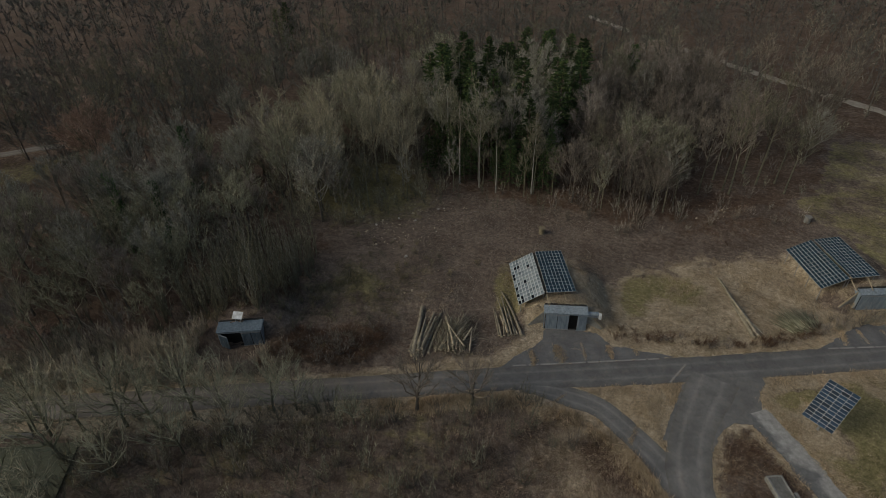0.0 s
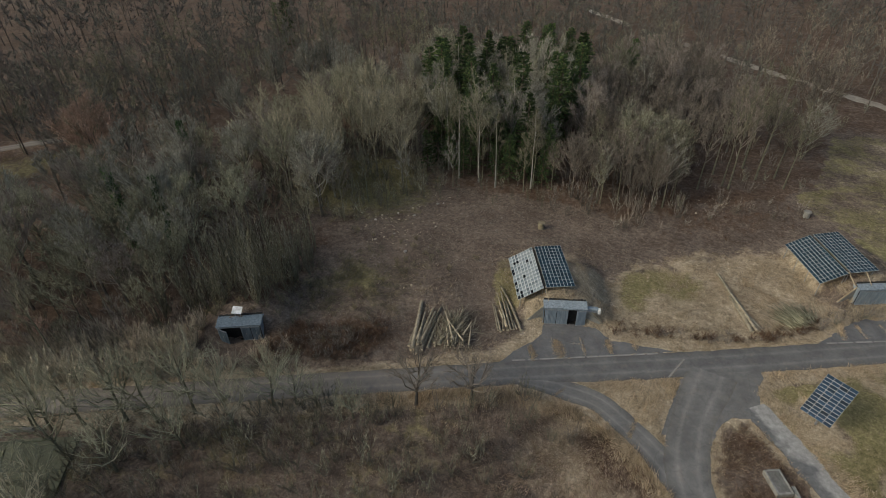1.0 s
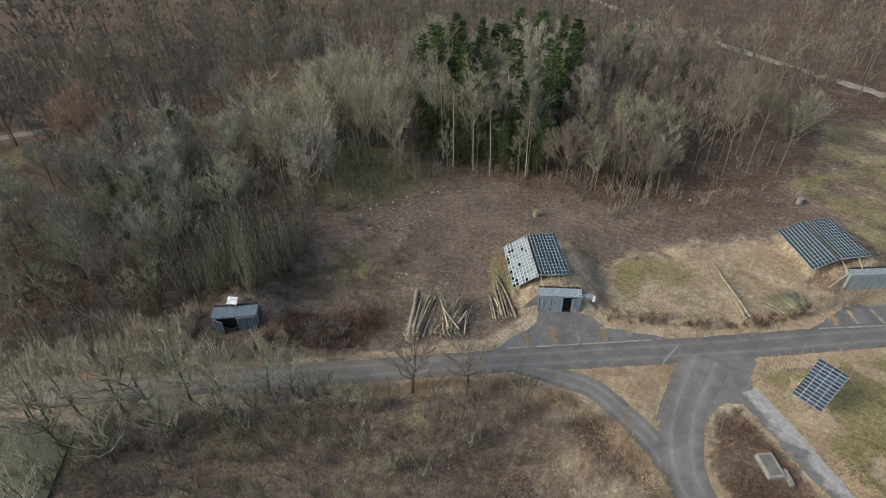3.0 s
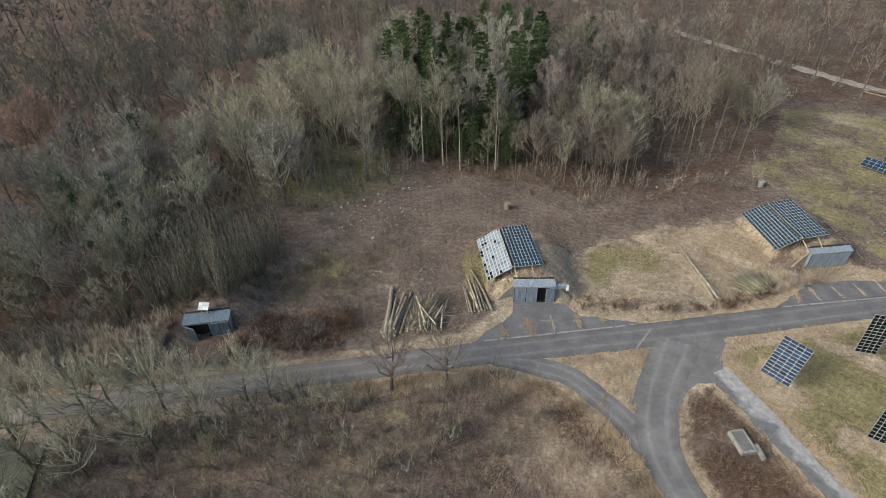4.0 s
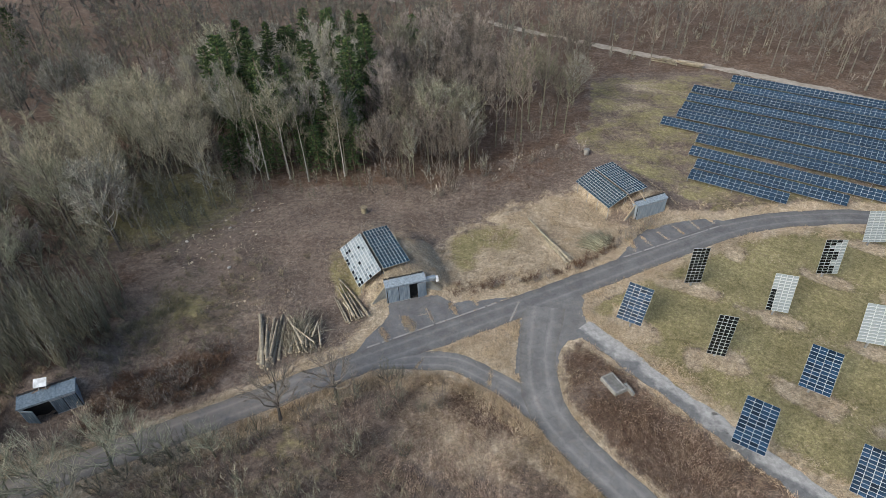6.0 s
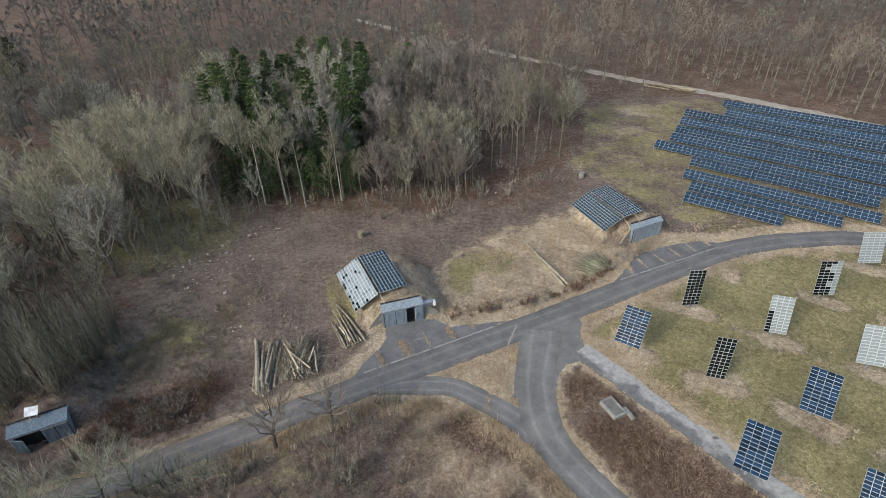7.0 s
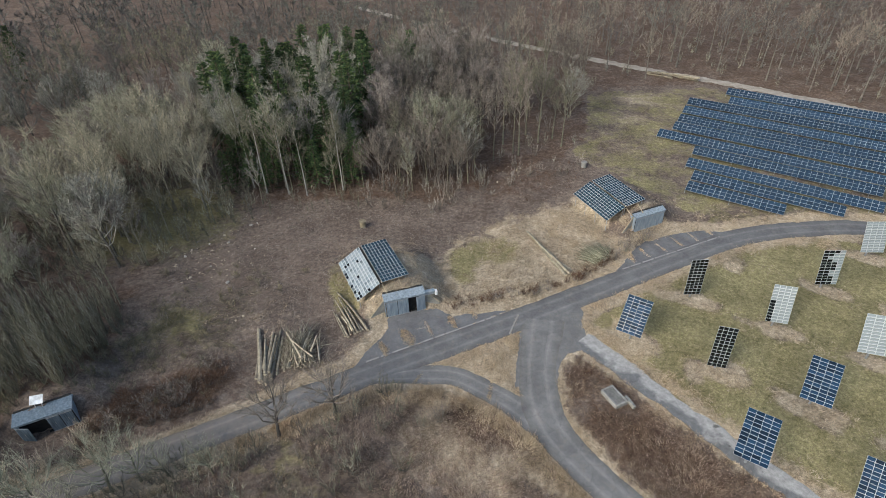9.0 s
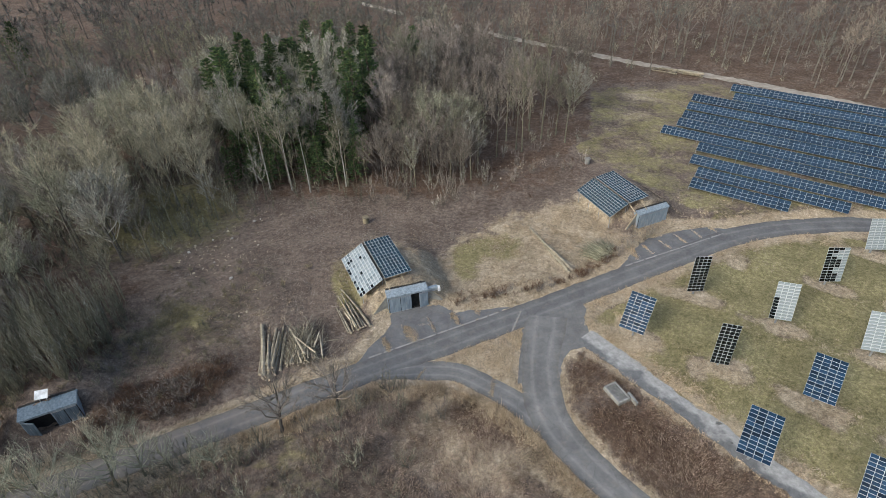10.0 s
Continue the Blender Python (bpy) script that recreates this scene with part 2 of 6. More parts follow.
M_TWIG_UMBER = island_tint("umber_twigs", [(0.09, 0.078, 0.065), (0.185, 0.163, 0.138), (0.34, 0.305, 0.264)])
M_TWIG_FAR = island_tint("grey_green_twigs", [(0.066, 0.067, 0.058), (0.128, 0.13, 0.114), (0.235, 0.237, 0.208)])
M_TWIG_BEIGE = island_tint("beige_twigs", [(0.17, 0.157, 0.11), (0.34, 0.316, 0.234), (0.56, 0.522, 0.405)], spread=0.15)
M_TWIG_MOSS = island_tint("mossy_twigs", [(0.085, 0.081, 0.058), (0.17, 0.163, 0.118), (0.3, 0.288, 0.215)])
M_TWIG_DUSK = island_tint("dark_far_twigs", [(0.068, 0.063, 0.058), (0.122, 0.114, 0.105), (0.205, 0.194, 0.18)])
M_TWIG_RUST = island_tint("rust_brown_leaves", [(0.16, 0.108, 0.085), (0.27, 0.192, 0.152), (0.4, 0.305, 0.245)])
M_NEEDLES = island_tint("needles", [(0.024, 0.046, 0.028), (0.06, 0.105, 0.048), (0.17, 0.22, 0.08)], spread=0.45)
M_IVY = island_tint("ivy_leaves", [(0.035, 0.075, 0.03), (0.075, 0.135, 0.055), (0.14, 0.21, 0.095)])
M_STRAW = island_tint("straw_blades", [(0.25, 0.196, 0.13), (0.42, 0.345, 0.245), (0.6, 0.515, 0.395)])
M_FADED = island_tint("faded_grass_blades", [(0.145, 0.11, 0.084), (0.28, 0.22, 0.175), (0.45, 0.365, 0.302)])
M_GRASS = island_tint("grass_blades", [(0.135, 0.13, 0.055), (0.22, 0.2, 0.092), (0.36, 0.31, 0.18)])
M_BRAMBLE = island_tint("bramble_canes", [(0.075, 0.042, 0.03), (0.135, 0.082, 0.056), (0.22, 0.155, 0.11)])
M_RANK = island_tint("rank_grass_blades", [(0.135, 0.12, 0.07), (0.235, 0.212, 0.135), (0.36, 0.325, 0.22)])
M_CANE = island_tint("russet_canes", [(0.13, 0.085, 0.06), (0.24, 0.168, 0.12), (0.38, 0.29, 0.215)])
M_LOG = surface("log_bark", (0.155, 0.134, 0.098), (0.34, 0.3, 0.228), 1.5, 12.0, vary=0.3)
M_CUT = surface("cut_wood", (0.42, 0.345, 0.235), (0.62, 0.54, 0.41), 4, 20)
M_STONE = surface("pale_stone", (0.4, 0.37, 0.32), (0.62, 0.58, 0.52), 1.5, 12, vary=0.25)

# ---- mesh helpers ----


def mesh_from(name, verts, faces, materials, index=None, smooth=False):
    me = bpy.data.meshes.new(name)
    me.from_pydata([tuple(v) for v in verts], [], faces)
    for m in materials:
        me.materials.append(m)
    if index is not None:
        me.polygons.foreach_set("material_index", np.asarray(index, dtype=np.int32))
    if smooth:
        me.polygons.foreach_set("use_smooth", np.ones(len(me.polygons), dtype=bool))
    me.update()
    return me


def mesh_arrays(name, verts, faces, materials, index=None):
    """The same from arrays; all faces have the same number of corners."""
    verts, faces = np.asarray(verts, dtype=np.float32), np.asarray(faces, dtype=np.int32)
    me = bpy.data.meshes.new(name)
    me.vertices.add(len(verts))
    me.vertices.foreach_set("co", verts.ravel())
    k = faces.shape[1]
    me.loops.add(faces.size)
    me.loops.foreach_set("vertex_index", faces.ravel())
    me.polygons.add(len(faces))
    me.polygons.foreach_set("loop_start", np.arange(0, faces.size, k, dtype=np.int32))
    me.polygons.foreach_set("loop_total", np.full(len(faces), k, dtype=np.int32))
    for m in materials:
        me.materials.append(m)
    if index is not None:
        me.polygons.foreach_set("material_index", np.asarray(index, dtype=np.int32))
    me.update(calc_edges=True)
    me.validate()
    return me


def bm_mesh(name, bm, materials):
    bmesh.ops.recalc_face_normals(bm, faces=bm.faces)
    me = bpy.data.meshes.new(name)
    bm.to_mesh(me)
    bm.free()
    for m in materials if isinstance(materials, (list, tuple)) else [materials]:
        me.materials.append(m)
    return me


def part(name, bm, material, parent, label="", at=None):
    ob = new(name, bm_mesh(name, bm, material) if isinstance(bm, bmesh.types.BMesh) else bm)
    ob.parent = parent
    if at is not None:
        ob.matrix_basis = at
    return tagged(ob, label)


def thing(name, m, label, category, group="", kind=""):
    ob = new(name)
    ob.empty_display_size = 0.3
    ob.matrix_basis = m
    return tagged(ob, label, category, group, kind)


def block(bm, x0, y0, z0, x1, y1, z1, m=None, bevel=0.0):
    """A box between two corners, with bevelled edges."""
    r = bmesh.ops.create_cube(bm, size=1.0, matrix=Matrix.Translation(((x0 + x1) / 2, (y0 + y1) / 2, (z0 + z1) / 2)) @ Matrix.Diagonal((abs(x1 - x0), abs(y1 - y0), abs(z1 - z0), 1)))
    vs = r["verts"]
    if bevel:
        es = list({e for v in vs for e in v.link_edges})
        b = bmesh.ops.bevel(bm, geom=es, offset=bevel, segments=1, affect="EDGES")
        vs = list({v for f in b["faces"] for v in f.verts} | {v for v in vs if v.is_valid})
    if m is not None:
        bmesh.ops.transform(bm, matrix=m, verts=vs)
    return bm


def rod(bm, a, b, r0, r1=None, sides=6, cap=True):
    a, b = Vector(a), Vector(b)
    r1 = r0 if r1 is None else r1
    turn = (b - a).to_track_quat("Z", "Y").to_matrix()
    lo, hi = [], []
    for i in range(sides):
        w = 2 * math.pi * i / sides
        o = turn @ Vector((math.cos(w), math.sin(w), 0))
        lo.append(bm.verts.new(a + o * r0))
        hi.append(bm.verts.new(b + o * r1))
    for i in range(sides):
        j = (i + 1) % sides
        bm.faces.new((lo[i], lo[j], hi[j], hi[i]))
    if cap:
        bm.faces.new(lo[::-1])
        bm.faces.new(hi)
    return bm


def smooth(a, b, x):
    t = np.clip((np.asarray(x, float) - a) / (b - a), 0, 1)
    return t * t * (3 - 2 * t)


# ---- plan ----
# bunker fronts: x, y, turn of the front in degrees, width, height of the front
BUNKER_A, BUNKER_B, BUNKER_C = (-7.85, 53.3, 15.5, 5.4), (30.1, 70.5, 22.0, 5.75), (-45.8, 36.2, 25.0, 5.5)
# roofs of modules: foot of the ridge's front end, turn, half widths, length, heights of ridge and eaves
ROOF_A = (-8.32, 55.52, 23.4, 3.42, 3.93, 9.17, 4.15, 2.23, 4.15)
ROOF_B = (28.66, 71.68, 21.6, 3.31, 3.66, 9.1, 4.09, 2.39, 4.48)

# road centre lines: x, y, width
MAIN_ROAD = [(-130, -15, 3.6), (-95, 3.5, 3.6), (-63.4, 19.0, 3.6), (-48.8, 25.7, 3.6), (-32.8, 33.1, 3.6), (-22.0, 38.0, 3.6), (-10.3, 43.3, 3.7), (0.8, 48.1, 3.9), (9.0, 51.7, 4.0),
             (20.4, 56.8, 4.0), (28.0, 60.4, 4.0), (37.8, 64.9, 4.1), (43.0, 67.2, 4.2), (50.2, 68.9, 4.1), (57.0, 69.5, 4.1), (64.0, 69.4, 4.1), (70.0, 67.6, 4.0), (78, 62, 4.0), (90, 49, 4.0), (100, 32, 4.0)]
EAST_BRANCH = [(12.6, 51.6, 5.6), (12.2, 49.6, 5.4), (11.5, 47.2, 5.0), (10.6, 43.6, 4.3), (10.2, 39.2, 4.6), (10.6, 35.6, 4.3), (12.3, 32.0, 3.9), (14.6, 28.6, 3.8), (17.6, 24.6, 3.8), (24, 15, 3.8), (34, 0, 3.8), (52, -30, 3.8)]
WEST_BRANCH = [(-8.5, 43.0, 1.6), (-5.0, 43.3, 2.6), (-2.2, 43.2, 2.9), (0.8, 42.8, 2.8), (3.4, 41.2, 2.8), (6.2, 39.1, 3.0), (8.6, 36.8, 3.2), (10.6, 34.2, 3.2)]
CONCRETE_PATH = [(16.9, 48.0, 2.6), (17.8, 46.8, 2.8), (19.8, 44.0, 2.7), (23.6, 38.8, 2.6), (26.8, 34.4, 2.6), (28.8, 31.6, 2.6), (31.3, 28.4, 2.7), (34.0, 24.6, 2.7), (42, 13, 2.7), (56, -8, 2.7)]
FAR_TRACK = [(-30, 232, 3.2), (-6, 205, 3.2), (18.2, 180.5, 3.2), (38.2, 161.9, 3.2), (51.7, 150.0, 3.2), (63.2, 140.3, 3.2), (74.1, 132.0, 3.2), (83.6, 123.3, 3.2), (92.0, 115.2, 3.2), (104, 103, 3.2), (130, 78, 3.2), (170, 40, 3.2)]
WEST_TRACK = [(-180, 24, 3.0), (-150, 50, 3.0), (-131, 68.5, 3.0), (-125, 74, 3.0), (-120, 78.5, 3.0)]

# paved aprons before the bunkers: outline, gutter beside the lane, and joints (from, to, half width of the grass in them)
APRON_A = [(-11.3, 44.7), (-10.2, 47.0), (-8.6, 49.1), (-7.5, 51.2), (-7.7, 53.3), (-4.2, 54.5), (-1.2, 54.6), (1.0, 53.1), (4.0, 53.3), (7.1, 53.6), (8.6, 53.7), (-0.9, 49.6)]
APRON_B = [(24.7, 60.9), (26.5, 62.9), (29.0, 66.1), (31.3, 68.0), (34.7, 69.1), (37.1, 69.7), (41.3, 70.2), (44.6, 69.2), (41.1, 67.3), (33.0, 64.4)]
JUNCTION = [(9.3, 49.3), (12.4, 52.0), (17.9, 53.7), (18.2, 52.8), (17.5, 51.1), (17.5, 49.0), (17.7, 47.6), (16.3, 46.0), (14.5, 45.6), (13.5, 44.3), (12.2, 40.8), (7.6, 40.9), (8.4, 45.3)]
GUTTER_A = [(-9.9, 45.6), (6.6, 52.7)]
GUTTER_B = [(25.8, 61.4), (43.0, 68.4)]
JOINTS_A = [((-8.3, 48.7), (-7.5, 46.5), 0.22), ((-5.5, 50.6), (-4.5, 48.0), 0.45), ((-2.7, 52.0), (-1.8, 49.5), 0.16), ((0.4, 53.0), (1.2, 50.8), 0.22), ((3.5, 53.6), (4.0, 52.4), 0.20), ((-3.8, 50.8), (-2.6, 51.1), 0.06)]
JOINTS_B = [((27.8, 65.2), (27.9, 62.7), 0.22), ((29.8, 66.0), (30.5, 64.0), 0.16), ((32.6, 67.0), (33.5, 65.1), 0.10), ((35.4, 68.6), (36.2, 66.5), 0.05), ((38.3, 70.0), (39.1, 67.5), 0.05), ((41.3, 70.2), (41.9, 68.9), 0.08), ((31.7, 68.0), (35.6, 69.4), 0.12)]


def spline(rows, step):
    """Points and widths along a smooth line through the rows."""
    p = np.array(rows, float)
    q = np.vstack([2 * p[0] - p[1], p, 2 * p[-1] - p[-2]])
    out = []
    for i in range(1, len(q) - 2):
        n = max(2, int(np.hypot(*(q[i + 1] - q[i])[:2]) / step))
        t = np.linspace(0, 1, n, endpoint=False)[:, None]
        a, b, c, d = q[i - 1], q[i], q[i + 1], q[i + 2]
        out.append(0.5 * (2 * b + (c - a) * t + (2 * a - 5 * b + 4 * c - d) * t**2 + (3 * b - a - 3 * c + d) * t**3))
    return np.vstack([*out, p[-1:]])


LINES = {k: spline(v, 1.0) for k, v in dict(main=MAIN_ROAD, east=EAST_BRANCH, west=WEST_BRANCH, path=CONCRETE_PATH, far=FAR_TRACK, west_track=WEST_TRACK).items()}


def hump(x, y, spec, height=3.45, long=12.5, half=6.2):
    """The earth cover of a bunker, cut off behind its front."""
    bx, by, turn, w = spec
    a = radians(turn)
    dx, dy = x - bx, y - by
    u, v = dx * math.cos(a) + dy * math.sin(a) - w / 2, -dx * math.sin(a) + dy * math.cos(a)
    side = np.clip(1 - (np.abs(u) / half) ** 2, 0, 1) ** 0.9
    back = 1 - smooth(long - 4.5, long + 1.5, v)
    front = smooth(0.55, 1.25, v)
    slope = smooth(-0.6, 1.9, v)
    f = np.where(np.abs(u) < w / 2 + 0.1, front, slope)
    return height * side * back * f


def height(x, y):
    x, y = np.asarray(x, float), np.asarray(y, float)
    z = hump(x, y, BUNKER_A) + hump(x, y, BUNKER_B) + hump(x, y, BUNKER_C, 2.9)
    z = z + 0.12 * np.sin(x * 0.21 + 1.3) * np.sin(y * 0.17) + 0.07 * np.sin(x * 0.53 + y * 0.37)
    near = smooth(0.3, 3.0, GAP(x, y))
    return z * np.maximum(near, np.clip(z / 1.5, 0, 1)) + 0.08 * near - 0.005


def inside(x, y, poly):
    x, y = np.asarray(x, float), np.asarray(y, float)
    hit = np.zeros(np.broadcast(x, y).shape, bool)
    for (x0, y0), (x1, y1) in zip(poly, poly[1:] + poly[:1]):
        c = (y0 > y) != (y1 > y)
        hit ^= c & (x < (x1 - x0) * (y - y0) / ((y1 - y0) or 1e-9) + x0)
    return hit


class GapGrid:
    """Road distances, looked up from a raster."""

    def __init__(self):
        self.x0, self.y0, self.s = -140.0, -40.0, 0.5
        self.nx, self.ny = 560, 520
        gx, gy = np.meshgrid(self.x0 + self.s * np.arange(self.nx), self.y0 + self.s * np.arange(self.ny), indexing="ij")
        self.g = np.full(gx.shape, 30.0)
        for k in ("main", "east", "west", "path", "far"):
            for px, py, w in LINES[k]:
                i, j, r = int((px - self.x0) / self.s), int((py - self.y0) / self.s), 16
                a, b, c, d = max(0, i - r), max(0, i + r), max(0, j - r), max(0, j + r)
                sub = (slice(a, b), slice(c, d))
                if self.g[sub].size:
                    self.g[sub] = np.minimum(self.g[sub], np.hypot(gx[sub] - px, gy[sub] - py) - w / 2)

        for poly in (APRON_A, APRON_B, JUNCTION):
            self.g[inside(gx, gy, poly)] = -1.0
            for (ax, ay), (bx, by) in zip(poly, poly[1:] + poly[:1]):
                for u in np.linspace(0, 1, 12):
                    d = np.hypot(gx - ax - (bx - ax) * u, gy - ay - (by - ay) * u)
                    self.g = np.where(self.g < 0, self.g, np.minimum(self.g, d))

    def __call__(self, x, y):
        i = np.clip((np.asarray(x) - self.x0) / self.s, 0, self.nx - 1.001)
        j = np.clip((np.asarray(y) - self.y0) / self.s, 0, self.ny - 1.001)
        a, b = i.astype(int), j.astype(int)
        fi, fj = i - a, j - b
        g = self.g
        return (g[a, b] * (1 - fi) + g[a + 1, b] * fi) * (1 - fj) + (g[a, b + 1] * (1 - fi) + g[a + 1, b + 1] * fi) * fj


GAP = GapGrid()


# the woods' edge, and the open field beyond it
WOODS = [(-320, -10), (-110, 8), (-62, 25), (-55, 36), (-50, 39.6), (-42.6, 41.0), (-41.0, 49), (-44, 55.5), (-44.3, 63.7), (-40.5, 70), (-38, 77), (-31, 83), (-21.7, 84), (-11, 84), (-2, 81), (5, 86), (12, 92), (24, 97), (30, 104), (34, 117), (37, 131), (66, 133), (82, 122.5), (110, 95), (180, 30), (330, -60), (330, 420), (-320, 420)]
FIELD = [(34, 118), (30, 105), (26, 97), (33, 88), (40, 76), (44, 71), (58, 72), (72, 70), (85, 60), (110, 40), (160, 10), (160, 40), (110, 92), (82, 120.5), (66, 131), (37, 130)]
TRACKER_FIELD = [(17, 50), (30, 58.5), (44, 65.5), (58, 67), (68, 65), (80, 56), (100, 20), (60, -10), (40, 20), (29, 33.5), (22, 42.5)]
SOUTH = [(-60, 15), (-33, 30.5), (-10, 41), (-1, 41), (6, 37.5), (12, 29), (22, 14), (-20, -10), (-60, -10)]
ISLAND = [(15.8, 46.0), (13.2, 43), (12.9, 37), (14.6, 32.4), (17.6, 28.5), (25, 17.5), (40, -4), (52, -6), (33, 24), (27.6, 31.3), (22.0, 38.4), (18.6, 43)]
MEADOW = [(0, 56), (10, 55), (28, 63), (33, 66), (26, 70), (24, 79), (12, 77), (2, 70), (-3, 62)]


def blur_in(x, y, poly, soft=1.0, seed=0.0):
    """Weight of a region with a ragged edge."""
    jx = soft * np.sin(y * 0.9 + seed) + soft * 0.6 * np.sin(x * 2.1 + y * 1.3 + seed)
    jy = soft * np.sin(x * 0.8 + 1.7 + seed) + soft * 0.6 * np.sin(x * 1.7 - y * 2.3 + seed)
    return 0.5 * inside(x + jx, y + jy, poly) + 0.5 * inside(x - jy * 0.7, y + jx * 0.7, poly)


def blob(x, y, cx, cy, rx, ry, turn=0.0):
    a = radians(turn)
    u, v = (x - cx) * math.cos(a) + (y - cy) * math.sin(a), -(x - cx) * math.sin(a) + (y - cy) * math.cos(a)
    return np.clip(1.35 - np.hypot(u / rx, v / ry), 0, 1)


TRACKER_FEET = [(22.7, 47.6), (32.9, 54.7), (30.9, 42.2), (40.9, 48.7), (51.1, 55.6), (61.5, 62.3), (49.1, 43.0), (38.9, 36.8), (28.9, 30.3), (37.2, 25.4)]


def covers(x, y):
    g = GAP(x, y)
    verge = 1 - smooth(0.8, 3.4, g)
    woods = blur_in(x, y, WOODS)
    field, track, south, isle, mead = (blur_in(x, y, p, 0.8) for p in (FIELD, TRACKER_FIELD, SOUTH, ISLAND, MEADOW))
    mead = 0.4 * mead + 0.3 * blur_in(x, y, MEADOW, 2.2, 1.0) + 0.3 * blur_in(x, y, MEADOW, 3.2, 2.5)
    patches = 0.5 + 0.5 * np.sin(x * 0.35 + 2.0 * np.sin(y * 0.21)) * np.sin(y * 0.41 + 1.1)
    q = np.mod(0.59 * x + 0.81 * y - 40.6 + 5.65 + 0.9 * np.sin(x * 0.5) + 0.6 * np.sin(x * 1.3 + y), 11.3) - 5.65
    unmown = (1 - smooth(0.6, 2.6, np.abs(q))) * (0.55 + 0.45 * np.sin(x * 0.37 - y * 0.55 + 1.0 + np.sin(x * 0.9)))
    for tx, ty in TRACKER_FEET:
        unmown = np.maximum(unmown, 1.2 * blob(x, y, tx + 0.7, ty - 0.9, 3.4, 1.7, -34))
    unmown = np.clip(unmown, 0, 1)
    straw = 0.9 * verge * (1 - woods) * (1 - 0.75 * isle) + 0.75 * mead + 0.85 * track * unmown + 0.4 * field * (1 - patches) + 0.5 * blob(x, y, 52, 124, 9, 4, -30) + 0.4 * blob(x, y, 42, 113, 5, 3) + 0.24 * south + 0.1 * isle
    straw = straw + 0.6 * blob(x, y, 4, 34, 9, 6) + 0.5 * blob(x, y, -9, 61, 8, 9, 20) + 0.55 * blob(x, y, 27, 78, 8, 8, 20) + 0.35 * blob(x, y, -26, 52, 6, 7) + 0.4 * blob(x, y, -9, 62, 8, 9)
    straw = straw + 0.9 * blob(x, y, 5, 45.2, 5.5, 4) + 0.6 * blob(x, y, 10, 33, 6, 2.5, -48) + 0.6 * blob(x, y, 0, 40, 5, 2, -10) + 0.5 * blob(x, y, 24, 57, 8, 2, 24) + 0.5 * blob(x, y, 36, 71, 6, 4) + 0.5 * blob(x, y, 20, 48, 4, 4)
    straw = straw - 0.9 * blob(x, y, -31, 40.0, 11, 3.6, 24) * (GAP(x, y) > 0.5)
    green = 0.62 * field * (0.55 + 0.45 * patches) + 1.05 * track * (1.0 - 0.85 * unmown) + 0.9 * blob(x, y, 8, 67, 4.5, 4) + 0.5 * blob(x, y, -14, 57, 2, 6, 20) + 0.6 * blob(x, y, -120, 62, 16, 9, 45) + 0.5 * blob(x, y, -13, 61, 5, 8, 20) + 0.3 * blob(x, y, -4, 60, 3, 7, 20) 
    green = green + 0.8 * blob(x, y, 2.6, 62.5, 2.2, 4.5, 10) + 0.5 * blob(x, y, 3.5, 67, 3, 2.5)
    green = green + 0.8 * blob(x, y, -48, 80, 15, 15, -20) + 0.66 * blob(x, y, -36, 52, 11, 8, 20) * (0.35 + 0.65 * patches) + 0.12 * blob(x, y, -33, 74, 8, 8) + 0.3 * blob(x, y, -27, 63, 4, 7, 20) + 0.45 * south * (1 - 0.8 * smooth(-18, -5, x)) * (0.5 + 0.5 * patches)
    straw = straw + 0.9 * blob(x, y, 17.3, 71.5, 3.4, 4.5, 25) + 0.5 * blob(x, y, 9, 63.5, 5, 2.5, 15) + 0.6 * blob(x, y, -0.4, 62.5, 1.8, 2.2) - 0.5 * blob(x, y, 6, 71.6, 6, 0.6, -33) - 0.45 * blob(x, y, 4.2, 64.5, 3.0, 5.0, -15)
    straw = straw + 0.55 * blob(x, y, -1.8, 60, 2.6, 6, 18)
    soil = blob(x, y, -17.3, 55.5, 1.8, 7.5, 22)
    straw, green = straw - soil, green - soil
    green = green * (1 - 0.6 * verge)
    # The woods term darkens the russet litter to paint in shade under the trees.
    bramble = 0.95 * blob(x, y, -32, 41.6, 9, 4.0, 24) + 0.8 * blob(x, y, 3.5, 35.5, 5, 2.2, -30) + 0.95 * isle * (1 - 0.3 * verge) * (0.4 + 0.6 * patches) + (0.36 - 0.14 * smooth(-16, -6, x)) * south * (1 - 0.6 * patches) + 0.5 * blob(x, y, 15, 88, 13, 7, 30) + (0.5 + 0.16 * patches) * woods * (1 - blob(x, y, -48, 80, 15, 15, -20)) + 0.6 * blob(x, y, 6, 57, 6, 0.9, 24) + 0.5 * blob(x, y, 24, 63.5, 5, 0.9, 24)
    return np.clip(straw, 0, 1), np.clip(green, 0, 1), np.clip(bramble, 0, 1)


def axis(lo, hi, step, far):
    out = list(np.arange(lo, hi + step / 2, step))
    s, a, b = step, out[0], out[-1]
    while b < far:
        s *= 1.22
        a, b = a - s, b + s
        out = [a, *out, b]
    return np.array(out)


